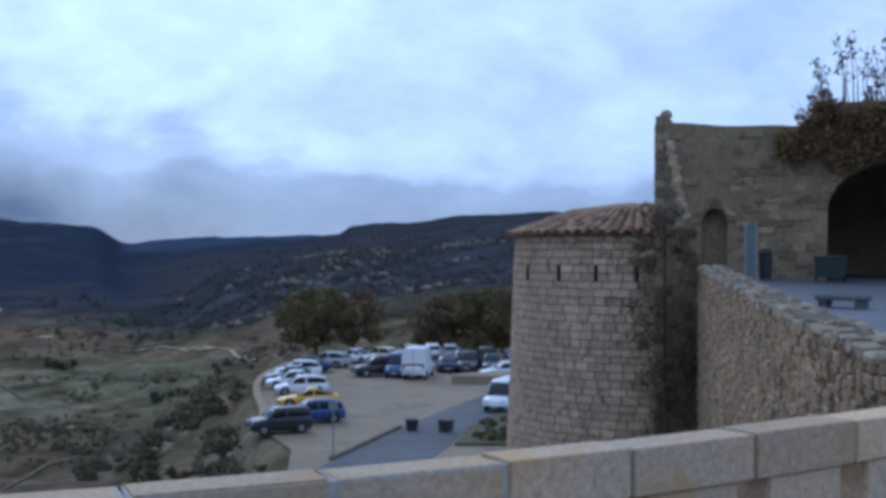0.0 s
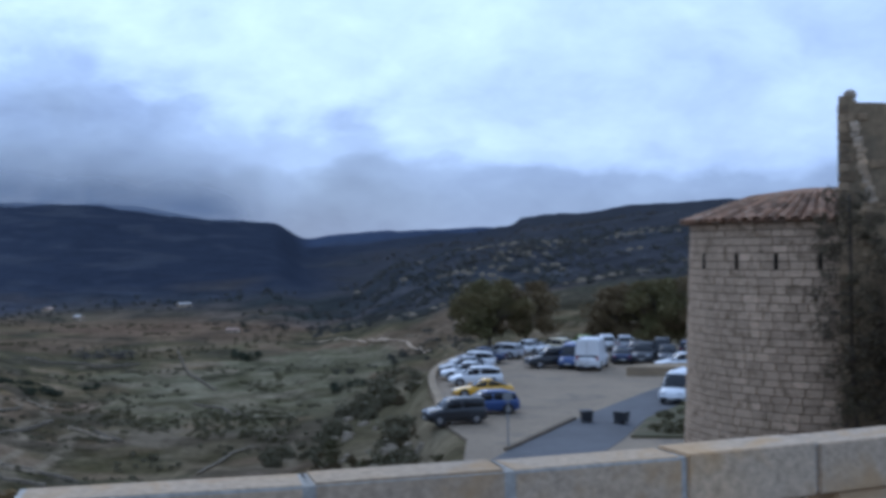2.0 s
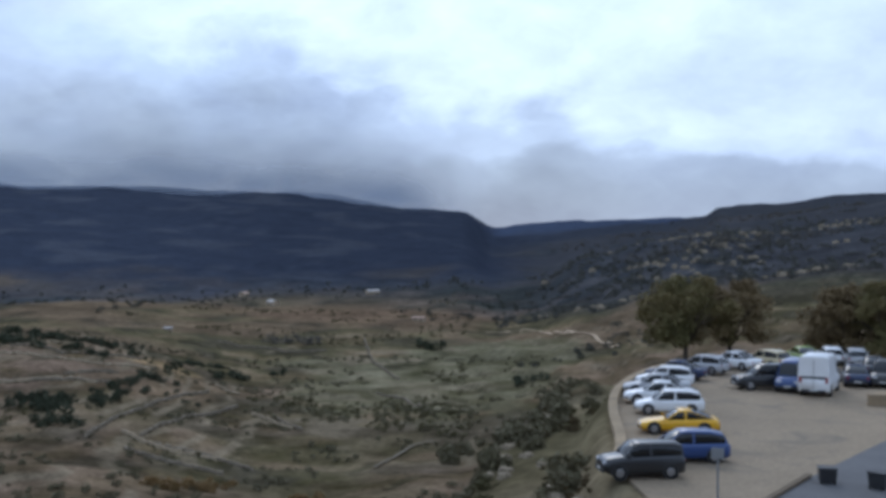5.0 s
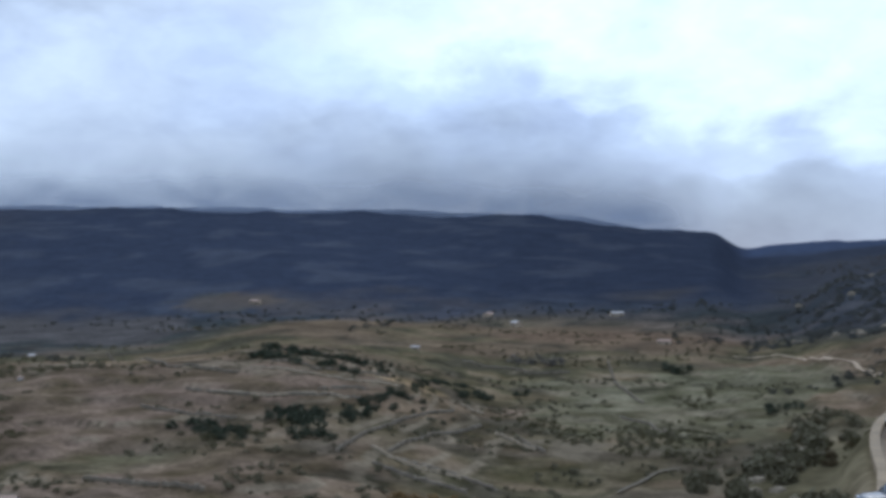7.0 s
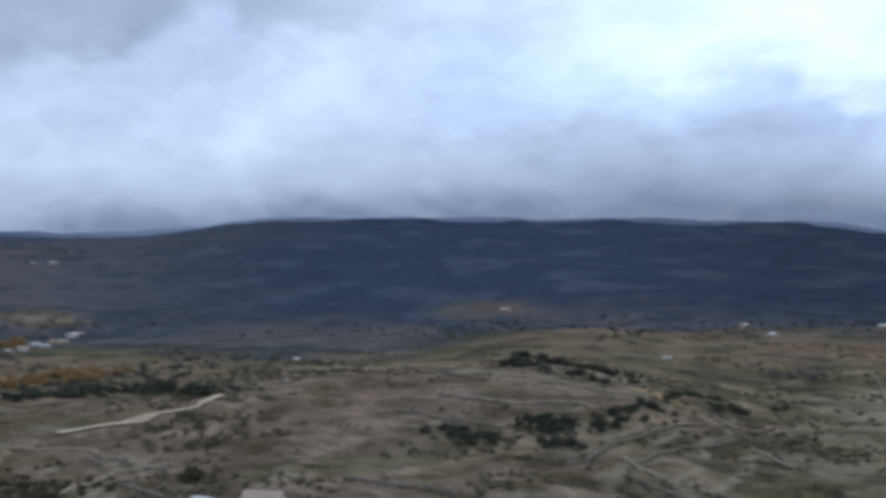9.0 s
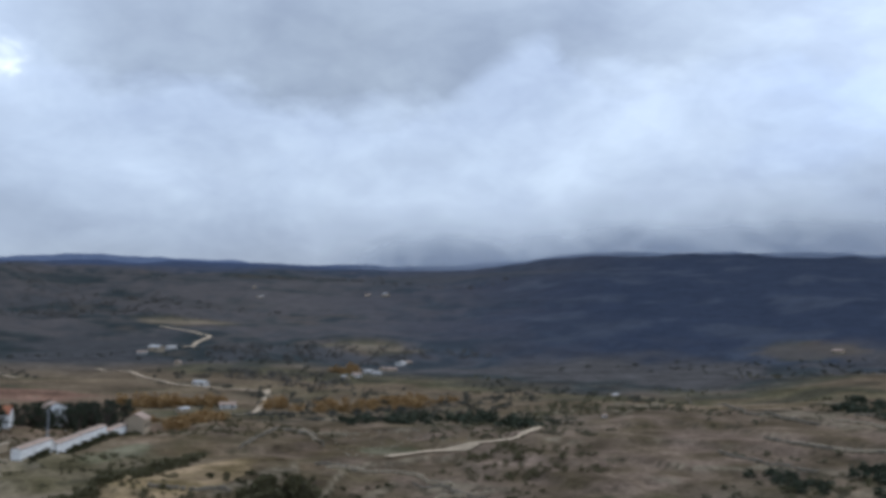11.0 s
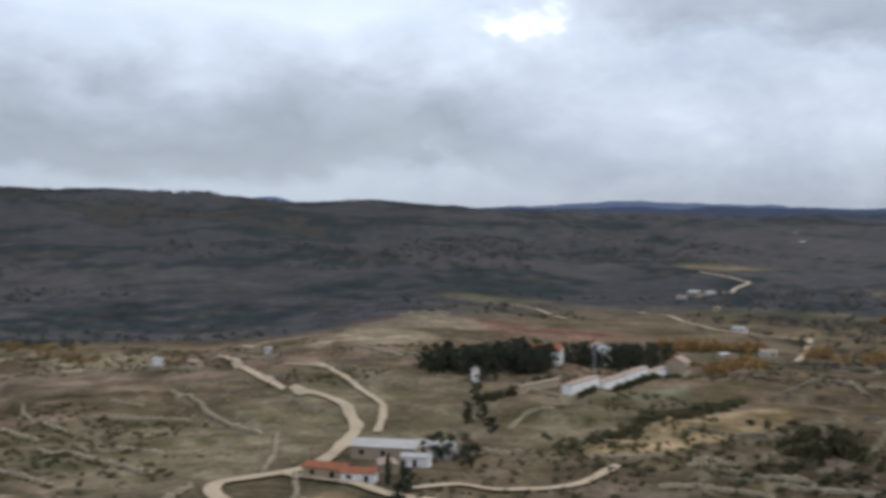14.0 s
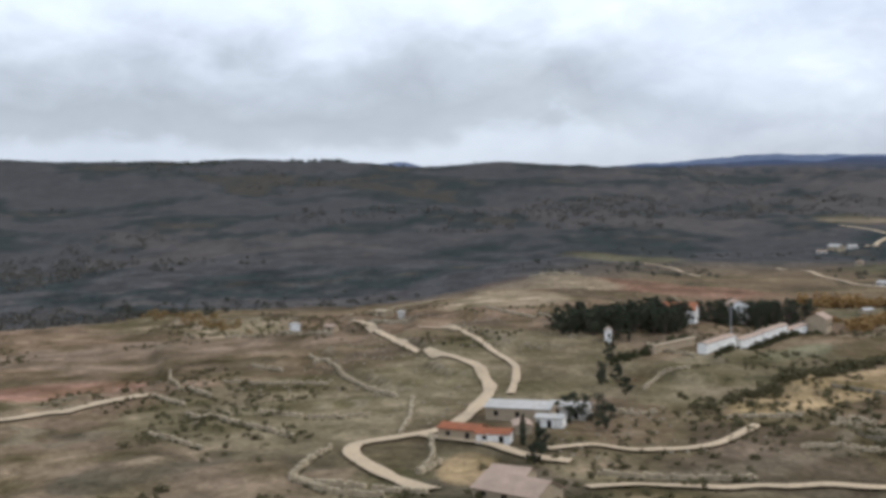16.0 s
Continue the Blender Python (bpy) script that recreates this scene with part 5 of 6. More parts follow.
creeper("gate_creeper", "brown autumn creeper hanging over the gatehouse top", spots, LEAF_BROWN, 70, .06, 5, [(*(G0 + GU * 4.7 + GN * .1).xy, 5.7), (*(G0 + GU * 7 + GN * .3).xy, 6.1), (*(G0 + GU * 9.8 + GN * .3).xy, 5.9)])


def sapling():
    t = thing("sapling", "sparse nearly bare young tree above the gatehouse", "tree")
    t.matrix_basis = Matrix()
    rr = random.Random(77)
    bm = bmesh.new()
    cs = []
    for k in range(46):
        s = rr.uniform(4.7, 11)
        base = G0 + GU * (6.8 + (s - 6.8) * .85) - GN * .6
        a = Vector((base.x, base.y, 5.6))
        tip = G0 + GU * s - GN * rr.uniform(-.3, 1.2)
        b = Vector((tip.x, tip.y, 6.5 + rr.uniform(.2, 2.2) * float(ease(2.6, 5.8, s))))
        m = a.lerp(b, .5) + Vector((rr.uniform(-.2, .2), 0, .15))
        branch(bm, a, m, .03, .018, 4), branch(bm, m, b, .018, .006, 4)
        for i in range(7):
            cs.append(tuple(m.lerp(b, rr.uniform(.2, 1.05)) + Vector((rr.uniform(-.12, .12), rr.uniform(-.12, .12), rr.uniform(-.1, .12)))))
    part("stem", bm, BARK, t)
    held("leaves", leaf_mesh("leaves", cs, [.2] * len(cs), 3, .08, 9), LEAF_DRY, t)


sapling()


# ---- the valley: tracks, field walls, houses, woods ----
GULLY = two_tone("gully_earth", (0.16, 0.128, 0.088), (0.11, 0.092, 0.064), 0.4, 3)
drape("dirt_track", [(-186, -9), (-198, -18), (-210, -26), (-218, -30), (-227, -29), (-236, -19), (-244, -13), (-271, -10), (-298, -9), (-317, -13), (-334, -20), (-355, -32), (-384, -46), (-428, -64), (-458, -74), (-470, -84)], 3.5, DIRT, "wide pale winding dirt road over the hill")
drape("footpath", [(-290, -3), (-314, -3), (-328, -5), (-358, -14), (-387, -22), (-411, -33), (-424, -48)], 2.2, DIRT, "narrow pale path over the hill")
drape("dirt_track", [(-236, -19), (-230, -11), (-224, -2), (-216, 5), (-213, 14)], 3.0, DIRT, "dirt track to the farm")
drape("dirt_track", [(-221, 9), (-226, 18), (-224, 29), (-229, 39), (-235, 45), (-245, 51), (-252, 54)], 2.4, DIRT, "pale curved field track")
drape("dirt_track", [(-240, -150), (-260, -129), (-273, -123), (-284, -116), (-300, -106)], 5.0, DIRT, "pinkish pale track past a ploughed field")
drape("dirt_track", [(-190, 17), (-201, 33), (-206, 53), (-211, 71), (-214, 90)], 2.4, DIRT, "pale stony track on the near slope")
drape("dirt_track", [(-352, 172), (-359, 192), (-356, 205), (-359, 223), (-364, 235), (-372, 246)], 3.6, DIRT, "pale road in the valley")
drape("lane", [(-770, 263), (-659, 224), (-599, 200), (-598, 187)], 3.6, DIRT, "pale lane between the fields")
drape("lane", [(-934, 64), (-916, 86), (-866, 103)], 4.0, DIRT, "pale lane under the far slope")
drape("stony_path", [(-129, 287), (-131, 306), (-133, 322), (-130, 332)], 1.3, GULLY, "pale stony path on the slope")
drape("dirt_track", [(-246, 716), (-209, 695), (-166, 636), (-144, 609), (-120, 555)], 2.0, DIRT, "pale track across the meadow")
drape("lane", [(-1380, 318), (-1320, 345), (-1290, 357), (-1247, 329), (-1158, 295)], 5.0, DIRT, "winding pale lane to the hamlet")
drape("lane", [(-954, 175), (-887, 192), (-791, 207), (-762, 259)], 4.0, DIRT, "pale lane past the hamlet")

FIELD_WALLS = (
    ((-347, -118), (-338, -115), (-319, -104), (-298, -87)),
    ((-298, -104), (-285, -90)),
    ((-272, -85), (-253, -68), (-243, -56), (-236, -47)),
    ((-325, -93), (-321, -81), (-322, -70), (-321, -59)),
    ((-265, -63), (-258, -49), (-258, -40), (-261, -35)),
    ((-355, -93), (-345, -80)),
    ((-379, -80), (-336, -59), (-308, -43), (-285, -32)),
    ((-364, -74), (-332, -56), (-301, -40)),
    ((-235, -79), (-219, -61)),
    ((-198, -37), (-190, -30), (-184, -17)),
    ((-198, -37), (-213, -37), (-221, -35)),
    ((-285, -28), (-256, -24), (-236, -23)),
    ((-207, 19), (-206, 26), (-207, 33), (-210, 48)),
    ((-298, 32), (-319, 37), (-322, 46)),
    ((-261, 49), (-263, 57), (-265, 66)),
    ((-261, 73), (-265, 85)),
    ((-212, -11), (-203, -14)),
    ((-275, 17), (-265, 29), (-268, 34)),
    ((-491, -90), (-581, -84), (-628, -63), (-636, -41)),
    ((-475, -26), (-439, -7), (-402, 7)),
    ((-432, -128), (-437, -115)),
)
MORE_WALLS = (
    ((-316, 343), (-294, 349), (-275, 361), (-269, 379)), ((-304, 306), (-275, 308), (-256, 331)), ((-207, 281), (-190, 274), (-171, 275)),
    ((-258, 408), (-234, 388)), ((-206, 351), (-182, 337)), ((-419, 154), (-414, 164), (-385, 159)), ((-253, 92), (-254, 115), (-258, 127)),
    ((-197, -36), (-193, -27), (-188, -16), (-184, -9)), ((-203, -14), (-215, -13), (-234, -16)), ((-370, 37), (-355, 42), (-348, 50)), ((-338, 145), (-339, 153), (-337, 168), (-329, 172), (-310, 176)), ((-270, 137), (-288, 152), (-299, 166), (-299, 184)), ((-256, 71), (-259, 80), (-256, 91), (-259, 101)), ((-233, 60), (-239, 79), (-241, 96)),
)


DULLSTONE = two_tone("dull_wall_stone", (0.26, 0.215, 0.155), (0.18, 0.15, 0.11), 0.5, 5)
WALLSTONE = two_tone("dry_wall_stone", (0.44, 0.355, 0.24), (0.31, 0.25, 0.17), 0.5, 5)


def field_walls(walls, seed, stone=WALLSTONE):
    rr = random.Random(seed)
    for line in walls:
        vs, fs = [], []
        for (x0, y0), (x1, y1) in zip(line, line[1:]):
            d = Vector((x1 - x0, y1 - y0))
            n = max(2, int(d.length / 0.6))
            for k in range(n):
                if rr.random() < .16:
                    continue
                x, y = x0 + d.x * (k + .5) / n + rr.uniform(-.25, .25), y0 + d.y * (k + .5) / n + rr.uniform(-.25, .25)
                z = float(ground(x, y))
                w, h, a = rr.uniform(.35, .6), rr.uniform(.6, 1.15), math.atan2(d.y, d.x) + rr.uniform(-.3, .3)
                o = len(vs)
                for dx, dy, dz in ((-.6, -w, -.4), (.6, -w, -.4), (.6, w, -.4), (-.6, w, -.4), (-.5, -w * .7, h), (.5, -w * .7, h * rr.uniform(.8, 1.1)), (.5, w * .7, h), (-.5, w * .7, h * rr.uniform(.8, 1.1))):
                    vs.append((x + dx * math.cos(a) - dy * math.sin(a), y + dx * math.sin(a) + dy * math.cos(a), z + dz))
                fs += [[o + i for i in f] for f in ((4, 5, 6, 7), (0, 1, 5, 4), (1, 2, 6, 5), (2, 3, 7, 6), (3, 0, 4, 7))]
        tagged(held("field_wall", raw("field_wall", vs, fs), stone), "tumbled dry-stone terrace wall on the hillside", "wall", kind="stuff")


field_walls(FIELD_WALLS, 1), field_walls(MORE_WALLS, 2)


VALLEY_TERRACES = (
    ((-208, 266), (-221, 298), (-230, 331), (-239, 374)),
    ((-200, 281), (-212, 320), (-216, 358)),
    ((-193, 264), (-174, 258), (-160, 262)),
    ((-193, 275), (-179, 280), (-158, 273)),
    ((-196, 349), (-177, 335)),
    ((-200, 443), (-183, 434), (-156, 391)),
    ((-312, 305), (-284, 306), (-261, 319), (-256, 339)),
    ((-328, 368), (-299, 364), (-290, 382), (-291, 403)),
    ((-269, 329), (-264, 353)),
    ((-621, 520), (-363, 342), (-318, 338)),
    ((-303, 647), (-250, 545), (-212, 493)),
    ((-302, 275), (-278, 275), (-264, 283)),
    ((-228, 193), (-210, 198), (-197, 203)),
    ((-352, 556), (-314, 556), (-292, 574)),
)
NEAR_TERRACES = (
    ((-378, 128), (-423, 156), (-400, 162), (-382, 160)),
    ((-253, 93), (-255, 106), (-254, 118), (-261, 128)),
    ((-346, 144), (-338, 155)),
    ((-321, 168), (-301, 173), (-294, 180)),
    ((-270, 153), (-248, 153)),
    ((-306, 81), (-296, 92), (-298, 102)),
    ((-252, 76), (-250, 85)),
)
field_walls(NEAR_TERRACES, 4, DULLSTONE)
field_walls(VALLEY_TERRACES, 5, DULLSTONE)



def wall_growth(walls, seed):
    """Dark bramble and grass edging the field walls on the camera's side."""
    rr = random.Random(seed)
    out = []
    for line in walls:
        for (x0, y0), (x1, y1) in zip(line, line[1:]):
            n = max(1, int(math.hypot(x1 - x0, y1 - y0) / 1.6))
            for k in range(n):
                if rr.random() < .8:
                    u = rr.random()
                    x, y = x0 + (x1 - x0) * u, y0 + (y1 - y0) * u
                    d = math.hypot(x - HUB[0], y - HUB[1])
                    s = rr.uniform(1.8, 2.8)
                    out.append((x - (x - HUB[0]) / d * s, y - (y - HUB[1]) / d * s, rr.uniform(.2, .5)))
    return out


bushes("wall_bramble", wall_growth(FIELD_WALLS + MORE_WALLS + NEAR_TERRACES + VALLEY_TERRACES, 6), SCRUB_DARK, "dark bramble and grass along the feet of the terrace walls", "scrub", 540, 30, .7)

PLASTER = two_tone("white_plaster", (0.88, 0.86, 0.82), (0.80, 0.78, 0.74), 0.3, 3, stain=(0.45, 0.41, 0.36))
OLDWHITE = two_tone("weathered_whitewash", (0.60, 0.57, 0.52), (0.46, 0.43, 0.39), 0.3, 3)
TANWALL = two_tone("tan_plaster", (0.42, 0.33, 0.23), (0.34, 0.27, 0.19), 0.3, 3)
REDROOF = two_tone("red_pantiles", (0.40, 0.15, 0.075), (0.30, 0.12, 0.07), 0.5, 4)
PALEROOF = two_tone("faded_pantiles", (0.46, 0.33, 0.25), (0.36, 0.26, 0.20), 0.4, 4)
SHEET = two_tone("pale_sheet_roof", (0.52, 0.49, 0.45), (0.42, 0.40, 0.37), 0.3, 3, stain=(0.36, 0.28, 0.22))
RUSTRED = two_tone("rust_red_sheet", (0.36, 0.125, 0.065), (0.27, 0.10, 0.055), 0.4, 4)


def house(name, label, x, y, turn, l, w, h, rise, wall, roof, windows=3, sink=1.0, group="", category="house"):
    """A small house with a gable roof; l runs along its ridge."""
    z = float(ground(x, y))
    t = thing(name, label, category, group, at=(x, y, z), turn=turn)
    bm = bmesh.new()
    secs = [[(X, -w / 2, -sink), (X, w / 2, -sink), (X, w / 2, h), (X, 0, h + rise), (X, -w / 2, h)] for X in (-l / 2, l / 2)]
    loft(bm, secs)
    walls = part("wall", bm, wall, t)
    for side in (-1, 1):
        bm = bmesh.new()
        k = (h + rise, h)
        dx = l / 2 + .35
        over = .35
        y1, z1 = side * (w / 2 + over), h - rise * over / (w / 2)
        loft(bm, [[(X, 0, h + rise + .03), (X, y1, z1 + .03), (X, y1, z1 + .17), (X, 0, h + rise + .17)] for X in (-dx, dx)])
        part("roof", bm, roof, t)
    # doors and windows: black boxes on the walls, inner shade put in the colour
    for side in (-1, 1):
        for k in range(windows):
            X = -l / 2 + l * (k + .5) / windows
            bm = bmesh.new()
            door = k == windows // 2 and side == -1
            box(bm, (X - .5, side * (w / 2) - .04, 0.1 if door else h * .42), (X + .5, side * (w / 2) + .04, h * .78), .02)
            part("door" if door else "window", bm, SHADOWED, walls)
    return t


for i, (x, y, h, w) in enumerate([(-289, 108, 6.5, 3.6), (-285, 116, 7.5, 4.0), (-293, 120, 6, 3.4), (-281, 108, 5, 3.0), (-268, 128, 5, 2.8), (-300, 113, 5.5, 3.2), (-263, 170, 4.5, 2.6)]):
    tree(x, y, float(ground(x, y)) - .4, h, w, SCRUB, "dense olive-brown tree on the near knoll", 600 + i, per=150, size=.26, bare=.03, clumps=24, group="knoll trees")
# walled burial ground and its houses on the hill
for u, l, h in ((.13, 26, 3.1), (.40, 22, 3.4), (.635, 27, 3.6), (.885, 24, 4.0)):
    house("niche_block", "long low white block of wall niches under a thin roof", -351 - 96 * u, 52 + 49 * u, -27, l, 3.0, h, .35, PLASTER, PALEROOF, 0, 3.5, "white niche blocks", "building")
house("boundary_wall", "tan stone boundary wall below the pine grove", -360.5, 44.5, -34, 26, .8, 2.6, .2, TANWALL, TANWALL, 0, 3.0, category="wall")


def floodlight_mast(x, y, h):
    t = thing("mast", "tall twin-legged steel mast with a crossbar", "mast", at=(x, y, float(ground(x, y)) - .3))
    for sx in (-1.1, 1.1):
        bm = bmesh.new()
        branch(bm, (sx, 0, 0), (sx, 0, h), .17, .12, 8)
        part("leg", bm, STEEL, t)
    bm = bmesh.new()
    box(bm, (-1.9, -.15, h - 1.3), (1.9, .15, h - .9), .03)
    part("crossbar", bm, STEEL, t)


floodlight_mast(-398, 67, 13.0)
house("house", "tan house with a faded tile roof beside the white wall", -449, 107, -27, 9, 8, 6.0, 2.2, TANWALL, PALEROOF, 3, 3.0)
house("house", "white house with a red tile roof among pines", -441, 53, 75, 13, 9, 5.2, 2.6, PLASTER, REDROOF, 3, 2.0)
house("house", "white gabled house among dark pines", -470, 78, 10, 8, 9, 9.0, 2.2, PLASTER, PALEROOF, 2, 2.0)
house("gate_lodge", "small white gate lodge at the end of the drive", -375, 24, 0, 2.4, 2.4, 4.2, .8, PLASTER, PALEROOF, 1, 1.0)
# the farm by the road
house("farm_shed", "long pale sheet-roofed farm shed", -258, 2, 80, 15, 10, 3.2, 1.0, TANWALL, SHEET, 3, 2.0)
house("farm_shed", "narrow pale-roofed farm shed", -262, 13, 75, 9, 6, 2.8, .8, PLASTER, SHEET, 2, 2.0)
house("farm_shed", "low shed with a rust red roof", -232, -9, 70, 9, 5, 2.4, .8, TANWALL, RUSTRED, 2, 1.5)
house("farm_shed", "low shed with a bright rust roof", -228, -2, 85, 7, 4, 2.2, .7, PLASTER, RUSTRED, 2, 1.5)
house("house", "near stone house with a faded pink tile roof", -178, 6, 60, 12, 8, 1.8, 1.8, TANWALL, PALEROOF, 3, 2.0)
house("cottage", "white cottage with a faded orange tile roof below the slope", -221, 164, 38, 9, 5.5, 2.6, 1.3, OLDWHITE, PALEROOF, 2, 2.0)
house("hut", "small white hut with a dark opening", -233, 155, 20, 5, 3, 1.8, .5, PLASTER, SHEET, 1, 1.5)
house("farm_shed", "small white lean-to with a pale roof", -248, 9, 80, 6, 4, 2.2, .5, PLASTER, SHEET, 1, 1.5)
house("farm_shed", "low tan outbuilding beside the farm road", -240, 3, 10, 6, 3.6, 2.0, .6, TANWALL, PALEROOF, 1, 1.5)
house("farm_shed", "small pink-roofed outbuilding below the farm", -194, 4, 70, 7, 5, 2.2, .9, TANWALL, PALEROOF, 2, 1.5)
house("hut", "small white hut on the hill crest", -457, -106, 20, 5, 4, 2.6, .6, PLASTER, SHEET, 1, 1.5)
house("hut", "small tan hut beside the hill road", -452, -89, 65, 5, 4, 2.4, .6, TANWALL, PALEROOF, 1, 1.5)
house("ruin", "low pale stone ruin where the hill road turns", -492, -74, 40, 9, 5, 2.2, .3, WALLSTONE, WALLSTONE, 1, 1.5, category="ruin")
house("hut", "small white hut beside the pale ruin", -479, -64, 10, 4, 3, 2.4, .5, OLDWHITE, SHEET, 1, 1.5)
# far hamlets
HAMLET = [(-842, 351, 11), (-863, 370, 11), (-890, 391, 11), (-928, 421, 11), (-1047, 492, 11), (-1052, 504, 11), (-630, 465, 9), (-393, 291, 5), (-1807, 809, 20), (-1835, 786, 14), (-1844, 590, 14), (-1949, 611, 14), (-1136, 262, 24), (-1121, 245, 13), (-1150, 280, 15), (-966, 244, 16), (-788, 219, 15), (-629, 194, 13), (-603, 162, 10),
          (-852, 366, 11), (-873, 392, 11), (-921, 427, 13), (-1039, 491, 18), (-312, 759, 13), (-436, 945, 16), (-555, 914, 16), (-492, 859, 18), (-823, 878, 16), (-394, 567, 7)]
for i, (x, y, l) in enumerate(HAMLET):
    house("farmhouse", "distant white farmhouse in the fields" if i % 3 and y < 500 else "distant tan-roofed farmhouse in the fields", x, y, (i * 47) % 180, l * .72, l * .36, l * .17, l * .09, OLDWHITE if i % 3 and y < 500 else TANWALL, PALEROOF if i % 2 else SHEET, 2, 2.0, "far farmhouses")


def rocks(name, spots, label):
    rr = random.Random(5)
    vs, fs = [], []
    for x, y, s in spots:
        z = float(ground(x, y))
        o = len(vs)
        top = [(math.cos(a) * s * rr.uniform(.5, .9), math.sin(a) * s * rr.uniform(.5, .9), s * rr.uniform(.3, .6)) for a in [k * math.tau / 6 for k in range(6)]]
        bot = [(math.cos(a) * s * rr.uniform(.9, 1.2), math.sin(a) * s * rr.uniform(.9, 1.2), -s * .4) for a in [k * math.tau / 6 for k in range(6)]]
        vs += [(x + a, y + b, z + c) for a, b, c in bot + top] + [(x, y, z + s * rr.uniform(.5, .75))]
        for k in range(6):
            n = (k + 1) % 6
            fs += [(o + k, o + n, o + 6 + n, o + 6 + k), (o + 6 + k, o + 6 + n, o + 12)]
    return tagged(held(name, raw(name, vs, fs), ROCK), label, "rocks", kind="stuff")


rocks("crest_rocks", [(-764 + random.uniform(-18, 18), -6 + random.uniform(-16, 16), random.uniform(1, 4)) for k in range(40)] + [(-463 + random.uniform(-5, 5), -66 + random.uniform(-9, 9), random.uniform(.8, 2.2)) for k in range(26)] + [(-446 + random.uniform(-4, 4), -96 + random.uniform(-14, 10), random.uniform(.7, 1.8)) for k in range(24)], "pale broken rocks along the hill crest")
S = strewn(2600, (-120, -60), (170, 480), 301, 60.0, 0.35, (.25, .8))
rocks("hill_rocks", S[:800], "scattered pale stones on the grassy hill")
S = strewn(1500, (-34, -15), (40, 125), 302, 9.0, 0.15, (.15, .6))
rocks("slope_rocks", S[:420], "pale broken rocks on the slope below the car park")

S = strewn(2600, (-16.5, 3), (740, 1220), 303, 45.0, 0.32, (1.0, 3.8))
rocks("hill_outcrops", S[:260], "grey limestone outcrops on the rocky hill beyond the car park")

# woods and scrub
# far oak leaves lifted towards the tone of the hazed slopes
SCRUB_FAR = leafage("far_oak_leaves", (0.052, 0.056, 0.044), (0.070, 0.070, 0.054), (0.082, 0.074, 0.056))
rr = random.Random(90)
for i in range(210):
    u = rr.random()
    if i < 170:
        x, y = -385 - 125 * u + rr.uniform(-10, 10), 12 + 95 * u + rr.uniform(-13, 9)
    else:
        x, y = -382 - 32 * u + rr.uniform(-5, 5), 14 + 36 * u + rr.uniform(-5, 5)
    if abs(x + 441) < 9 and abs(y - 53) < 9:
        continue
    tree(x, y, float(ground(x, y)) - .3, rr.uniform(6.5, 9.0) + 3.5 * u, rr.uniform(2.6, 3.9), LEAF_DARK, "dark pine tree in the grove round the white houses", 200 + i, per=70, size=.3, bare=.02, name="pine_tree", clumps=13, group="dark pine grove")
for i, (x, y, h, w) in enumerate([(-253, 13, 7.5, 3.4), (-257, 18, 8, 3.6), (-249, 21, 6.5, 3.0), (-212, 7, 4.5, 2.0), (-220, 8, 5, 2.2), (-335, 24, 5, 2.2), (-291, 27, 5, 2.0), (-310, 25, 5.5, 2.0), (-360, 25, 5.5, 2.2), (-322, 21, 4.5, 1.8), (-302, 21, 4.5, 1.8), (-379, 28, 6, 2.4)]):
    tree(x, y, float(ground(x, y)) - .3, h, w, LEAF_DARK, "dark evergreen tree beside the farm drive", 320 + i, per=120, size=.2, bare=.08, name="evergreen_tree", clumps=15, group="evergreens by the drive")


def cypress(x, y, h, seed):
    t = thing("cypress", "slim dark cypress tree", "tree", "cypresses", at=(x, y, float(ground(x, y)) - .2))
    bm = bmesh.new()
    branch(bm, (0, 0, -.3), (0, 0, h * .8), .14, .04)
    part("trunk", bm, BARK, t)
    cs = [(0.1 * math.sin(k * 2.1), .1 * math.cos(k * 1.7), h * (.08 + .9 * k / 15)) for k in range(16)]
    held("crown", leaf_mesh("crown", cs, [h * .10 * math.sin(math.pi * (.2 + .75 * k / 15)) + .1 for k in range(16)], 60, .2, seed, 1.4), LEAF_DARK, t)


for i, (x, y, h) in enumerate([(-226, 4, 6.5), (-228, 7, 5), (-452, 84, 8), (-456, 88, 8), (-398, 34, 7), (-405, 40, 7.5), (-379, 31, 7)]):
    cypress(x, y, h, 400 + i)

ROWS = [(-356, 388, 3.6), (-350, 390, 3.2), (-343, 389, 3.6), (-336, 384, 3.0), (-313, 370, 3.2), (-305, 372, 3.0), (-289, 375, 2.6), (-295, 406, 2.2), (-277, 411, 2.0), (-271, 428, 3.0), (-270, 437, 3.2), (-269, 444, 2.8), (-271, 478, 2.2), (-255, 259, 2.4), (-246, 260, 2.4), (-240, 288, 2.8), (-234, 289, 2.8), (-222, 272, 2.4), (-230, 276, 2.4), (-239, 309, 2.2), (-247, 336, 2.4)]
bushes("hedge_oaks", [(x + rr.uniform(-5, 5), y + rr.uniform(-5, 5), s * rr.uniform(.5, 1)) for x, y, s in ROWS for k in range(4)], LEAF_DARK, "dark holm oak bushes along the old terraces", "bushes", 501, 36)
GULLY_LINE, OAK_ROW, OAK_KNOTS = [(-232, 301), (-237, 313), (-249, 336), (-253, 350), (-259, 369), (-285, 422), (-289, 437), (-291, 454), (-287, 463)], [(-522, 555), (-380, 417), (-378, 427), (-343, 402), (-333, 402), (-323, 410), (-311, 407), (-325, 444)], [(-266, 266), (-251, 264), (-252, 290), (-248, 294), (-242, 296)]
S = []
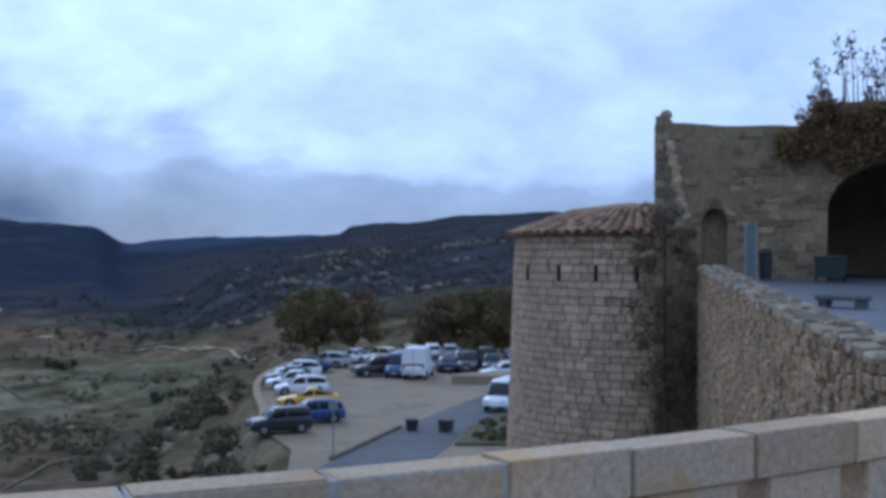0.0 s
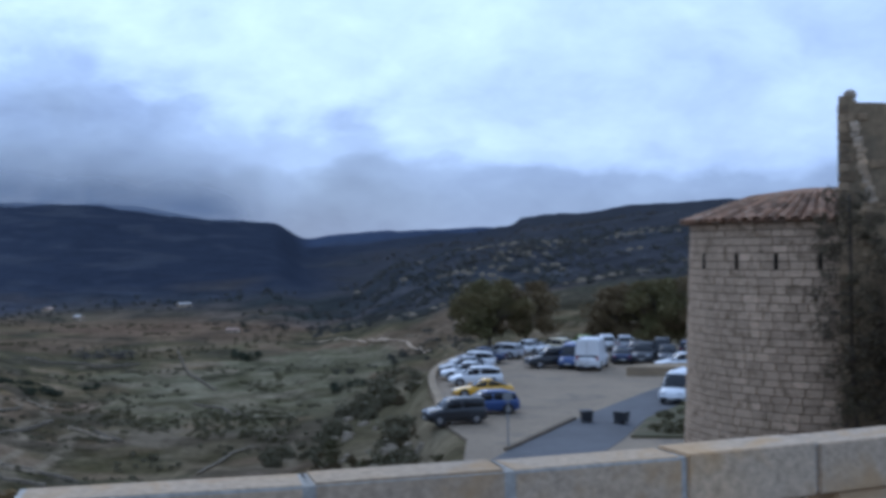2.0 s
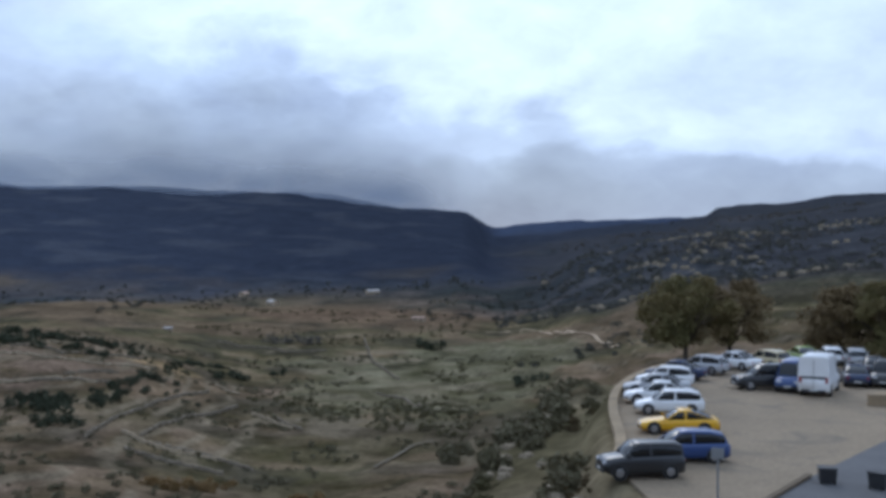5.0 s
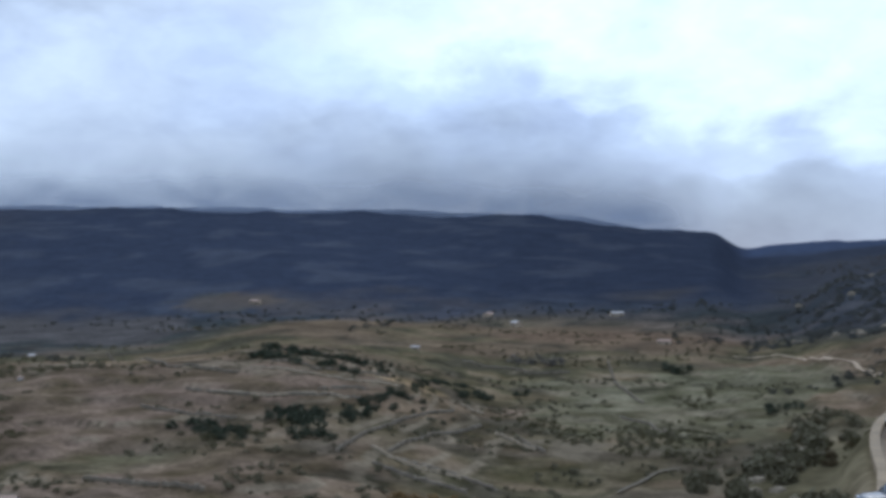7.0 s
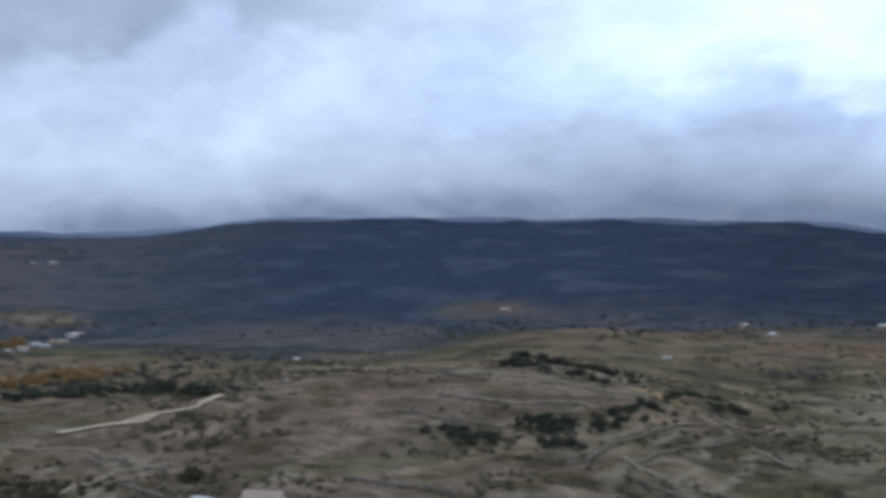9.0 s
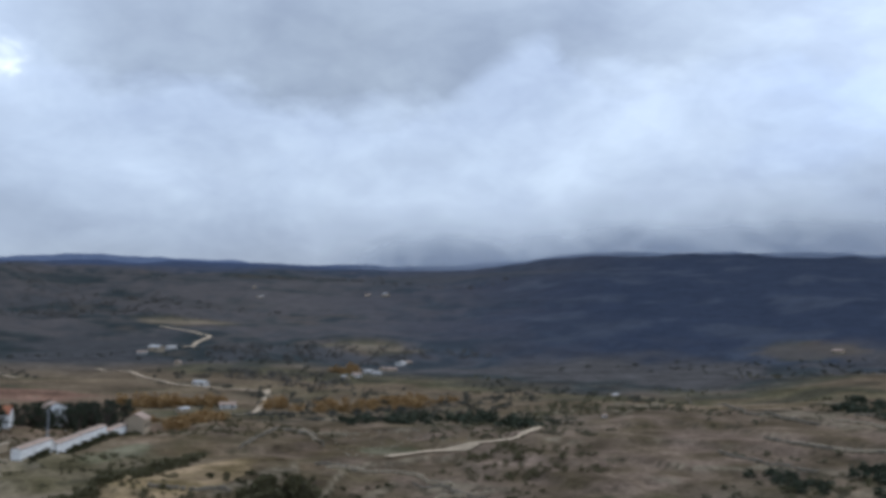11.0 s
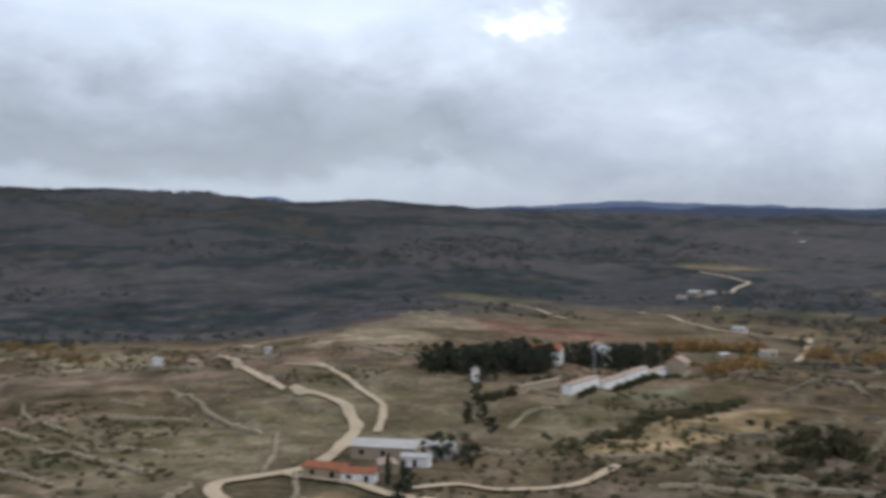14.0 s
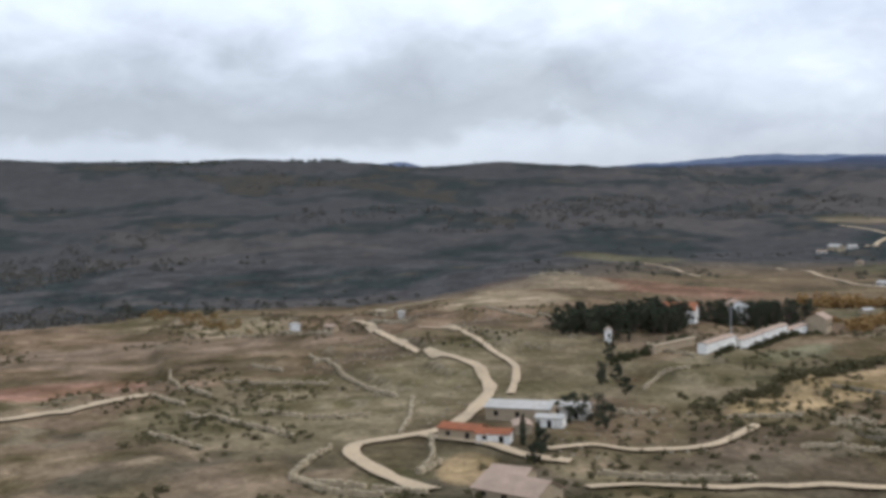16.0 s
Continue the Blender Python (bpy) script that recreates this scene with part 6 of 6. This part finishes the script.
for line, per, big in ((GULLY_LINE, 11, 2.1), (OAK_ROW, 8, 3.0)):
    for (x0, y0), (x1, y1) in zip(line, line[1:]):
        for k in range(per if math.hypot(x1 - x0, y1 - y0) < 90 else 0):
            u = rr.random()
            S.append((x0 + (x1 - x0) * u + rr.uniform(-3, 3), y0 + (y1 - y0) * u + rr.uniform(-4, 4), big * rr.uniform(.35, 1)))
S += [(x + rr.uniform(-5, 5), y + rr.uniform(-6, 6), rr.uniform(.9, 2.4)) for x, y in OAK_KNOTS for k in range(12)]
bushes("gully_oaks", S, LEAF_DARK, "dark holm oaks along the gully and the old terraces", "trees", 560, 34)
bushes("autumn_bushes", [(x + rr.uniform(-4, 4), y + rr.uniform(-5, 5), rr.uniform(.8, 2.0)) for x, y in [(-159, 235), (-154, 244), (-128, 243)] for k in range(13)], LEAF_BROWN, "rusty autumn bushes on the slope below the town", "bushes", 561, 46)
GROVE = [(-464, 207, 4), (-472, 225, 4), (-480, 242, 4.5), (-470, 252, 4), (-456, 259, 4), (-417, 246, 4.2), (-404, 254, 4.2), (-385, 256, 4.2), (-255, 364, 2.4), (-230, 347, 1.6), (-138, 476, 3), (-252, 627, 4)]
bushes("dark_grove", [(x + rr.uniform(-9, 9), y + rr.uniform(-9, 9), s * rr.uniform(.5, 1)) for x, y, s in GROVE for k in range(6)], LEAF_DARK, "dark evergreen thickets in the valley", "bushes", 502, 36)
bushes("big_thicket", [(-289 + rr.uniform(-9, 9), 112 + rr.uniform(-9, 10), rr.uniform(1.2, 3.0)) for k in range(34)] + [(-266 + rr.uniform(-6, 6), 128 + rr.uniform(-6, 6), rr.uniform(1, 2.2)) for k in range(16)] + [(-265 + rr.uniform(-6, 6), 172 + rr.uniform(-5, 5), rr.uniform(.8, 1.8)) for k in range(10)], SCRUB, "olive-brown thicket on the near knoll", "bushes", 503, 60)
bushes("hedge_scrub", [(-273 - 88 * u + rr.uniform(-2, 2), 45 + 67 * u + rr.uniform(-2.5, 2.5), rr.uniform(.9, 2.2)) for u in [rr.random() for k in range(110)]] + [(-268 + rr.uniform(-24, 24), 46 + rr.uniform(-6, 40), rr.uniform(.5, 1.5)) for k in range(70)], SCRUB, "scrubby hedge between the grassy fields", "bushes", 504, 40)
bushes("poplars", [(-631 - 16 * rr.random(), 135 + 62 * rr.random(), rr.uniform(2.5, 5)) for k in range(46)] + [(-640 + rr.uniform(-30, 40), 235 + rr.uniform(-20, 100), rr.uniform(2, 4.5)) for k in range(60)] + [(-553 + rr.uniform(-6, 6), 129 + rr.uniform(-6, 8), rr.uniform(2, 3.6)) for k in range(14)] + [(-455 - 60 * u + rr.uniform(-4, 4), 122 + 36 * u + rr.uniform(-4, 4), rr.uniform(2.0, 3.8)) for u in [rr.random() for k in range(40)]] + [(-892 + rr.uniform(-14, 14), 373 + rr.uniform(-12, 12), rr.uniform(3, 5.5)) for k in range(12)], LEAF_RUST, "rust-coloured poplars along the stream", "trees", 505, 46, 1.1)
bushes("wall_hedge", [(-349 - 96 * u + rr.uniform(-1.5, 1.5) + 1.8, 50 + 49 * u + 5.2 + rr.uniform(-1, 1), rr.uniform(.6, 1.7)) for u in [rr.random() for k in range(90)]], SCRUB_DARK, "scrubby hedge along the foot of the white wall", "bushes", 541, 44)
bushes("hill_hedge", [(-329 - 66 * u + rr.uniform(-2, 2), 24 + 28 * u + rr.uniform(-3, 3), rr.uniform(.7, 1.7)) for u in [rr.random() for k in range(44)]] + [(-308 + rr.uniform(-12, 40), 130 + rr.uniform(-30, 28), rr.uniform(.5, 1.6)) for k in range(70)] + [(-259 + rr.uniform(-10, 10), 95 + rr.uniform(-14, 22), rr.uniform(.5, 1.5)) for k in range(46)], SCRUB_DARK, "dark scrub and hedges among the small fields", "bushes", 542, 40)
bushes("foot_woods", [(-692 + 146 * u + rr.uniform(-14, 14), -286 + 109 * u + rr.uniform(-12, 12), rr.uniform(2.5, 4.5)) for u in [rr.random() for k in range(90)]], SCRUB_FAR, "dark woods at the foot of the far slope", "woods", 543, 24)
bushes("rusty_woods", [(-600 + 150 * u + rr.uniform(-10, 10), -240 + 110 * u + rr.uniform(-9, 9), rr.uniform(1.4, 2.8)) for u in [rr.random() for k in range(70)]], LEAF_BROWN, "brown autumn trees at the foot of the far slope", "woods", 544, 24)
bushes("slope_trees", [(x + rr.uniform(-2, 2), y + rr.uniform(-3, 3), rr.uniform(.9, 2.1)) for x, y in ((-112, 303), (-104, 311), (-97, 318), (-120, 320), (-108, 335), (-96, 345), (-89, 372), (-84, 360), (-90, 330), (-78, 345), (-72, 350)) for k in range(6)], SCRUB_PALE, "tall olive bushes on the slope beyond the car park wall", "bushes", 530, 70, 1.0, 5)
B = np.random.default_rng(650)
U, D = B.uniform(52, 104, 900), 0.9 + 24 * B.random(900) ** 1.3
BX = np.interp(U, [48, 60, 66.5, 73, 80, 87, 93, 100, 107], [-9.6, -11.6, -14.5, -15.9, -17.8, -19.3, -20.0, -20.0, -18.6]) - D
KEEP = billow(BX, U, 7.0, 3, 651) > 0.02
BANK = np.stack([BX, U, B.uniform(.15, .55, 900) * (0.7 + 0.03 * D)], -1)[KEEP]
bushes("bank_grass", BANK[::2], SCRUB, "dry brown grass and scrub on the bank below the car park wall", "scrub", 652, 60, .7)
bushes("bank_scrub", BANK[1::2], LEAF_DRY, "grey-brown thorn scrub on the bank below the car park wall", "scrub", 653, 60, .9)
R = np.stack([-13.5 - 12 * B.random(70), 55 + 17 * B.random(70), B.uniform(.2, .65, 70)], -1)
rocks("bank_rocks", R[R[:, 0] < np.interp(R[:, 1], [48, 60, 66.5, 73], [-10.2, -12.4, -15.3, -16.6])], "pale broken stones on the bank beside the parked cars")
bushes("wall_bushes", [(-31 + rr.uniform(-6, 5), 112 + rr.uniform(-9, 9), rr.uniform(.45, 1.1)) for k in range(20)] + [(-25 + rr.uniform(-4, 2), 88 + rr.uniform(-12, 10), rr.uniform(.4, 1.0)) for k in range(30)], SCRUB_PALE, "grey-olive bushes against the outer side of the car park wall", "bushes", 531, 80, 1.0, 5)
bushes("slope_bushes", [(-115 + rr.uniform(-5, 6), 312 + rr.uniform(-8, 12), rr.uniform(1.2, 2.6)) for k in range(11)] + [(-104 + rr.uniform(-9, 14), 350 + rr.uniform(-8, 8), rr.uniform(1.2, 2.8)) for k in range(14)], SCRUB_PALE, "olive bushes on the slope below the car park", "bushes", 506, 70)
S = strewn(7000, (-44, -13.5), (34, 175), 511, 18.0, -0.45, (.25, 1.25))
S = S[[bool(not (x > np.interp(y, [40, 60, 66, 73, 80, 87, 93, 100, 107, 115, 120], [-13, -12.5, -15, -16.6, -18.4, -20, -20.6, -20.6, -19.2, -14, -8]) - s and 36 < y < 121)) for x, y, s in S]]
bushes("near_scrub", S[:1500], SCRUB_PALE, "rough scrub and dry grass on the slope below the wall", "scrub", 512, 30)
S = strewn(9000, (-64, -16), (170, 600), 513, 40.0, 0.05, (.35, 1.4))
bushes("terrace_scrub", S[:1500], SCRUB_PALE, "scattered scrub on the terraced fields", "scrub", 514, 40)
S = strewn(9000, (-122, -58), (165, 520), 515, 45.0, 0.1, (.25, 1.1))
bushes("hill_scrub", S[:2800], SCRUB, "scattered scrub on the grassy hill", "scrub", 516, 34)
S = strewn(8000, (-62, -20), (330, 1000), 517, 80.0, 0.42, (.7, 1.8))
bushes("valley_scrub", S[:900], SCRUB, "scattered bushes across the valley fields", "scrub", 518, 22)
S = strewn(9000, (-125, -8), (520, 1150), 519, 150.0, 0.45, (1.2, 3.0))
bushes("far_oaks", S[:900], SCRUB_FAR, "dark oaks dotted over the far slopes", "trees", 520, 22)
S = strewn(22000, (-125, 6), (650, 2500), 521, 260.0, 0.35, (2.5, 5.5))
SA = np.degrees(np.arctan2(S[:, 0] - HUB[0], S[:, 1] - HUB[1]))
S = S[~((SA > -60) & (SA < -17) & (np.hypot(S[:, 0], S[:, 1]) > 1050))]
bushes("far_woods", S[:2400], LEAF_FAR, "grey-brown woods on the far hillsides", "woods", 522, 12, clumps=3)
S = strewn(9000, (-18.5, 4), (700, 1300), 525, 50.0, 0.0, (1.2, 3.4))
bushes("rocky_hill_oaks", S[:1100], SCRUB_HAZED, "holm oak scrub on the rocky hill, greyed as by distance haze", "scrub", 526, 24)
S = strewn(1500, (-118, -96), (2180, 2330), 523, 90.0, 0.0, (2.5, 5))
bushes("skyline_trees", S[:160], LEAF_DARK, "row of dark trees on the plateau edge", "trees", 524, 18)


# ---- low cloud along the mountain crest: an upright sheet fitted to the camera's view ----
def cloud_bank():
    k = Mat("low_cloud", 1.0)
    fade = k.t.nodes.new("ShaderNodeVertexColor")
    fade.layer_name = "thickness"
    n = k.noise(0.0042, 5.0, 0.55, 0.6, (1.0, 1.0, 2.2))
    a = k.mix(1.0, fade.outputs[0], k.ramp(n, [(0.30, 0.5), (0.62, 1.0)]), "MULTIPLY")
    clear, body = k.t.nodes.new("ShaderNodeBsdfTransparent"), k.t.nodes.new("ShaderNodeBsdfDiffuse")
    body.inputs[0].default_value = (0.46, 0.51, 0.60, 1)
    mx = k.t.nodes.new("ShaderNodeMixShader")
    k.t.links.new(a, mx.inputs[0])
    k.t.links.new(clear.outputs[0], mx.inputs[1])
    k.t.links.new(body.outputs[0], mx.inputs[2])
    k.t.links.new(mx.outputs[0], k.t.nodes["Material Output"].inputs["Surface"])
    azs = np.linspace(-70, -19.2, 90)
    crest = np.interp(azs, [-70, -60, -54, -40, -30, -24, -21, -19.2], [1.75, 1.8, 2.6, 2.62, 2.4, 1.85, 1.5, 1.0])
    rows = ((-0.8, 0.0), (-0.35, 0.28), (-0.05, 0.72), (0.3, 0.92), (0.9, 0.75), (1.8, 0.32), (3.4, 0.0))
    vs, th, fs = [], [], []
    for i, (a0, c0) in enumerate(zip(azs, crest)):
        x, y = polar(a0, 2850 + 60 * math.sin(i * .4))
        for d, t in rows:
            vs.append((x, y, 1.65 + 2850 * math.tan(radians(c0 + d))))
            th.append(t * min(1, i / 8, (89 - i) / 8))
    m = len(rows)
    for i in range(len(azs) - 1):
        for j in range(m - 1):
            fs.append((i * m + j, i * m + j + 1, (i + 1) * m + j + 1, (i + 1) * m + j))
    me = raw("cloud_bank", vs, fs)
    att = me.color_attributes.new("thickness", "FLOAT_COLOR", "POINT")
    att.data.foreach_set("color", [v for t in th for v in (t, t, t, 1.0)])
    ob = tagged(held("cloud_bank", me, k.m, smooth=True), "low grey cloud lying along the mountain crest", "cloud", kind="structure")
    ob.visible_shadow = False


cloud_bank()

# tufts on the verge by the lane
V = np.random.default_rng(640)
P = np.stack([V.uniform(-1.2, 4.6, 70), V.uniform(62.6, 74.5, 70)], -1)
P = P[P[:, 0] > np.interp(P[:, 1], [61, 68, 75], [-1.9, -1.0, 1.2]) + .3]
held_v = held("verge_scrub", leaf_mesh("verge_scrub", np.concatenate([P, np.full((len(P), 1), YARD + .28)], 1), V.uniform(.25, .6, len(P)), 70, .1, 641, .6), SCRUB)
tagged(held_v, "rough brown grass tufts on the verge", "grass", kind="stuff")
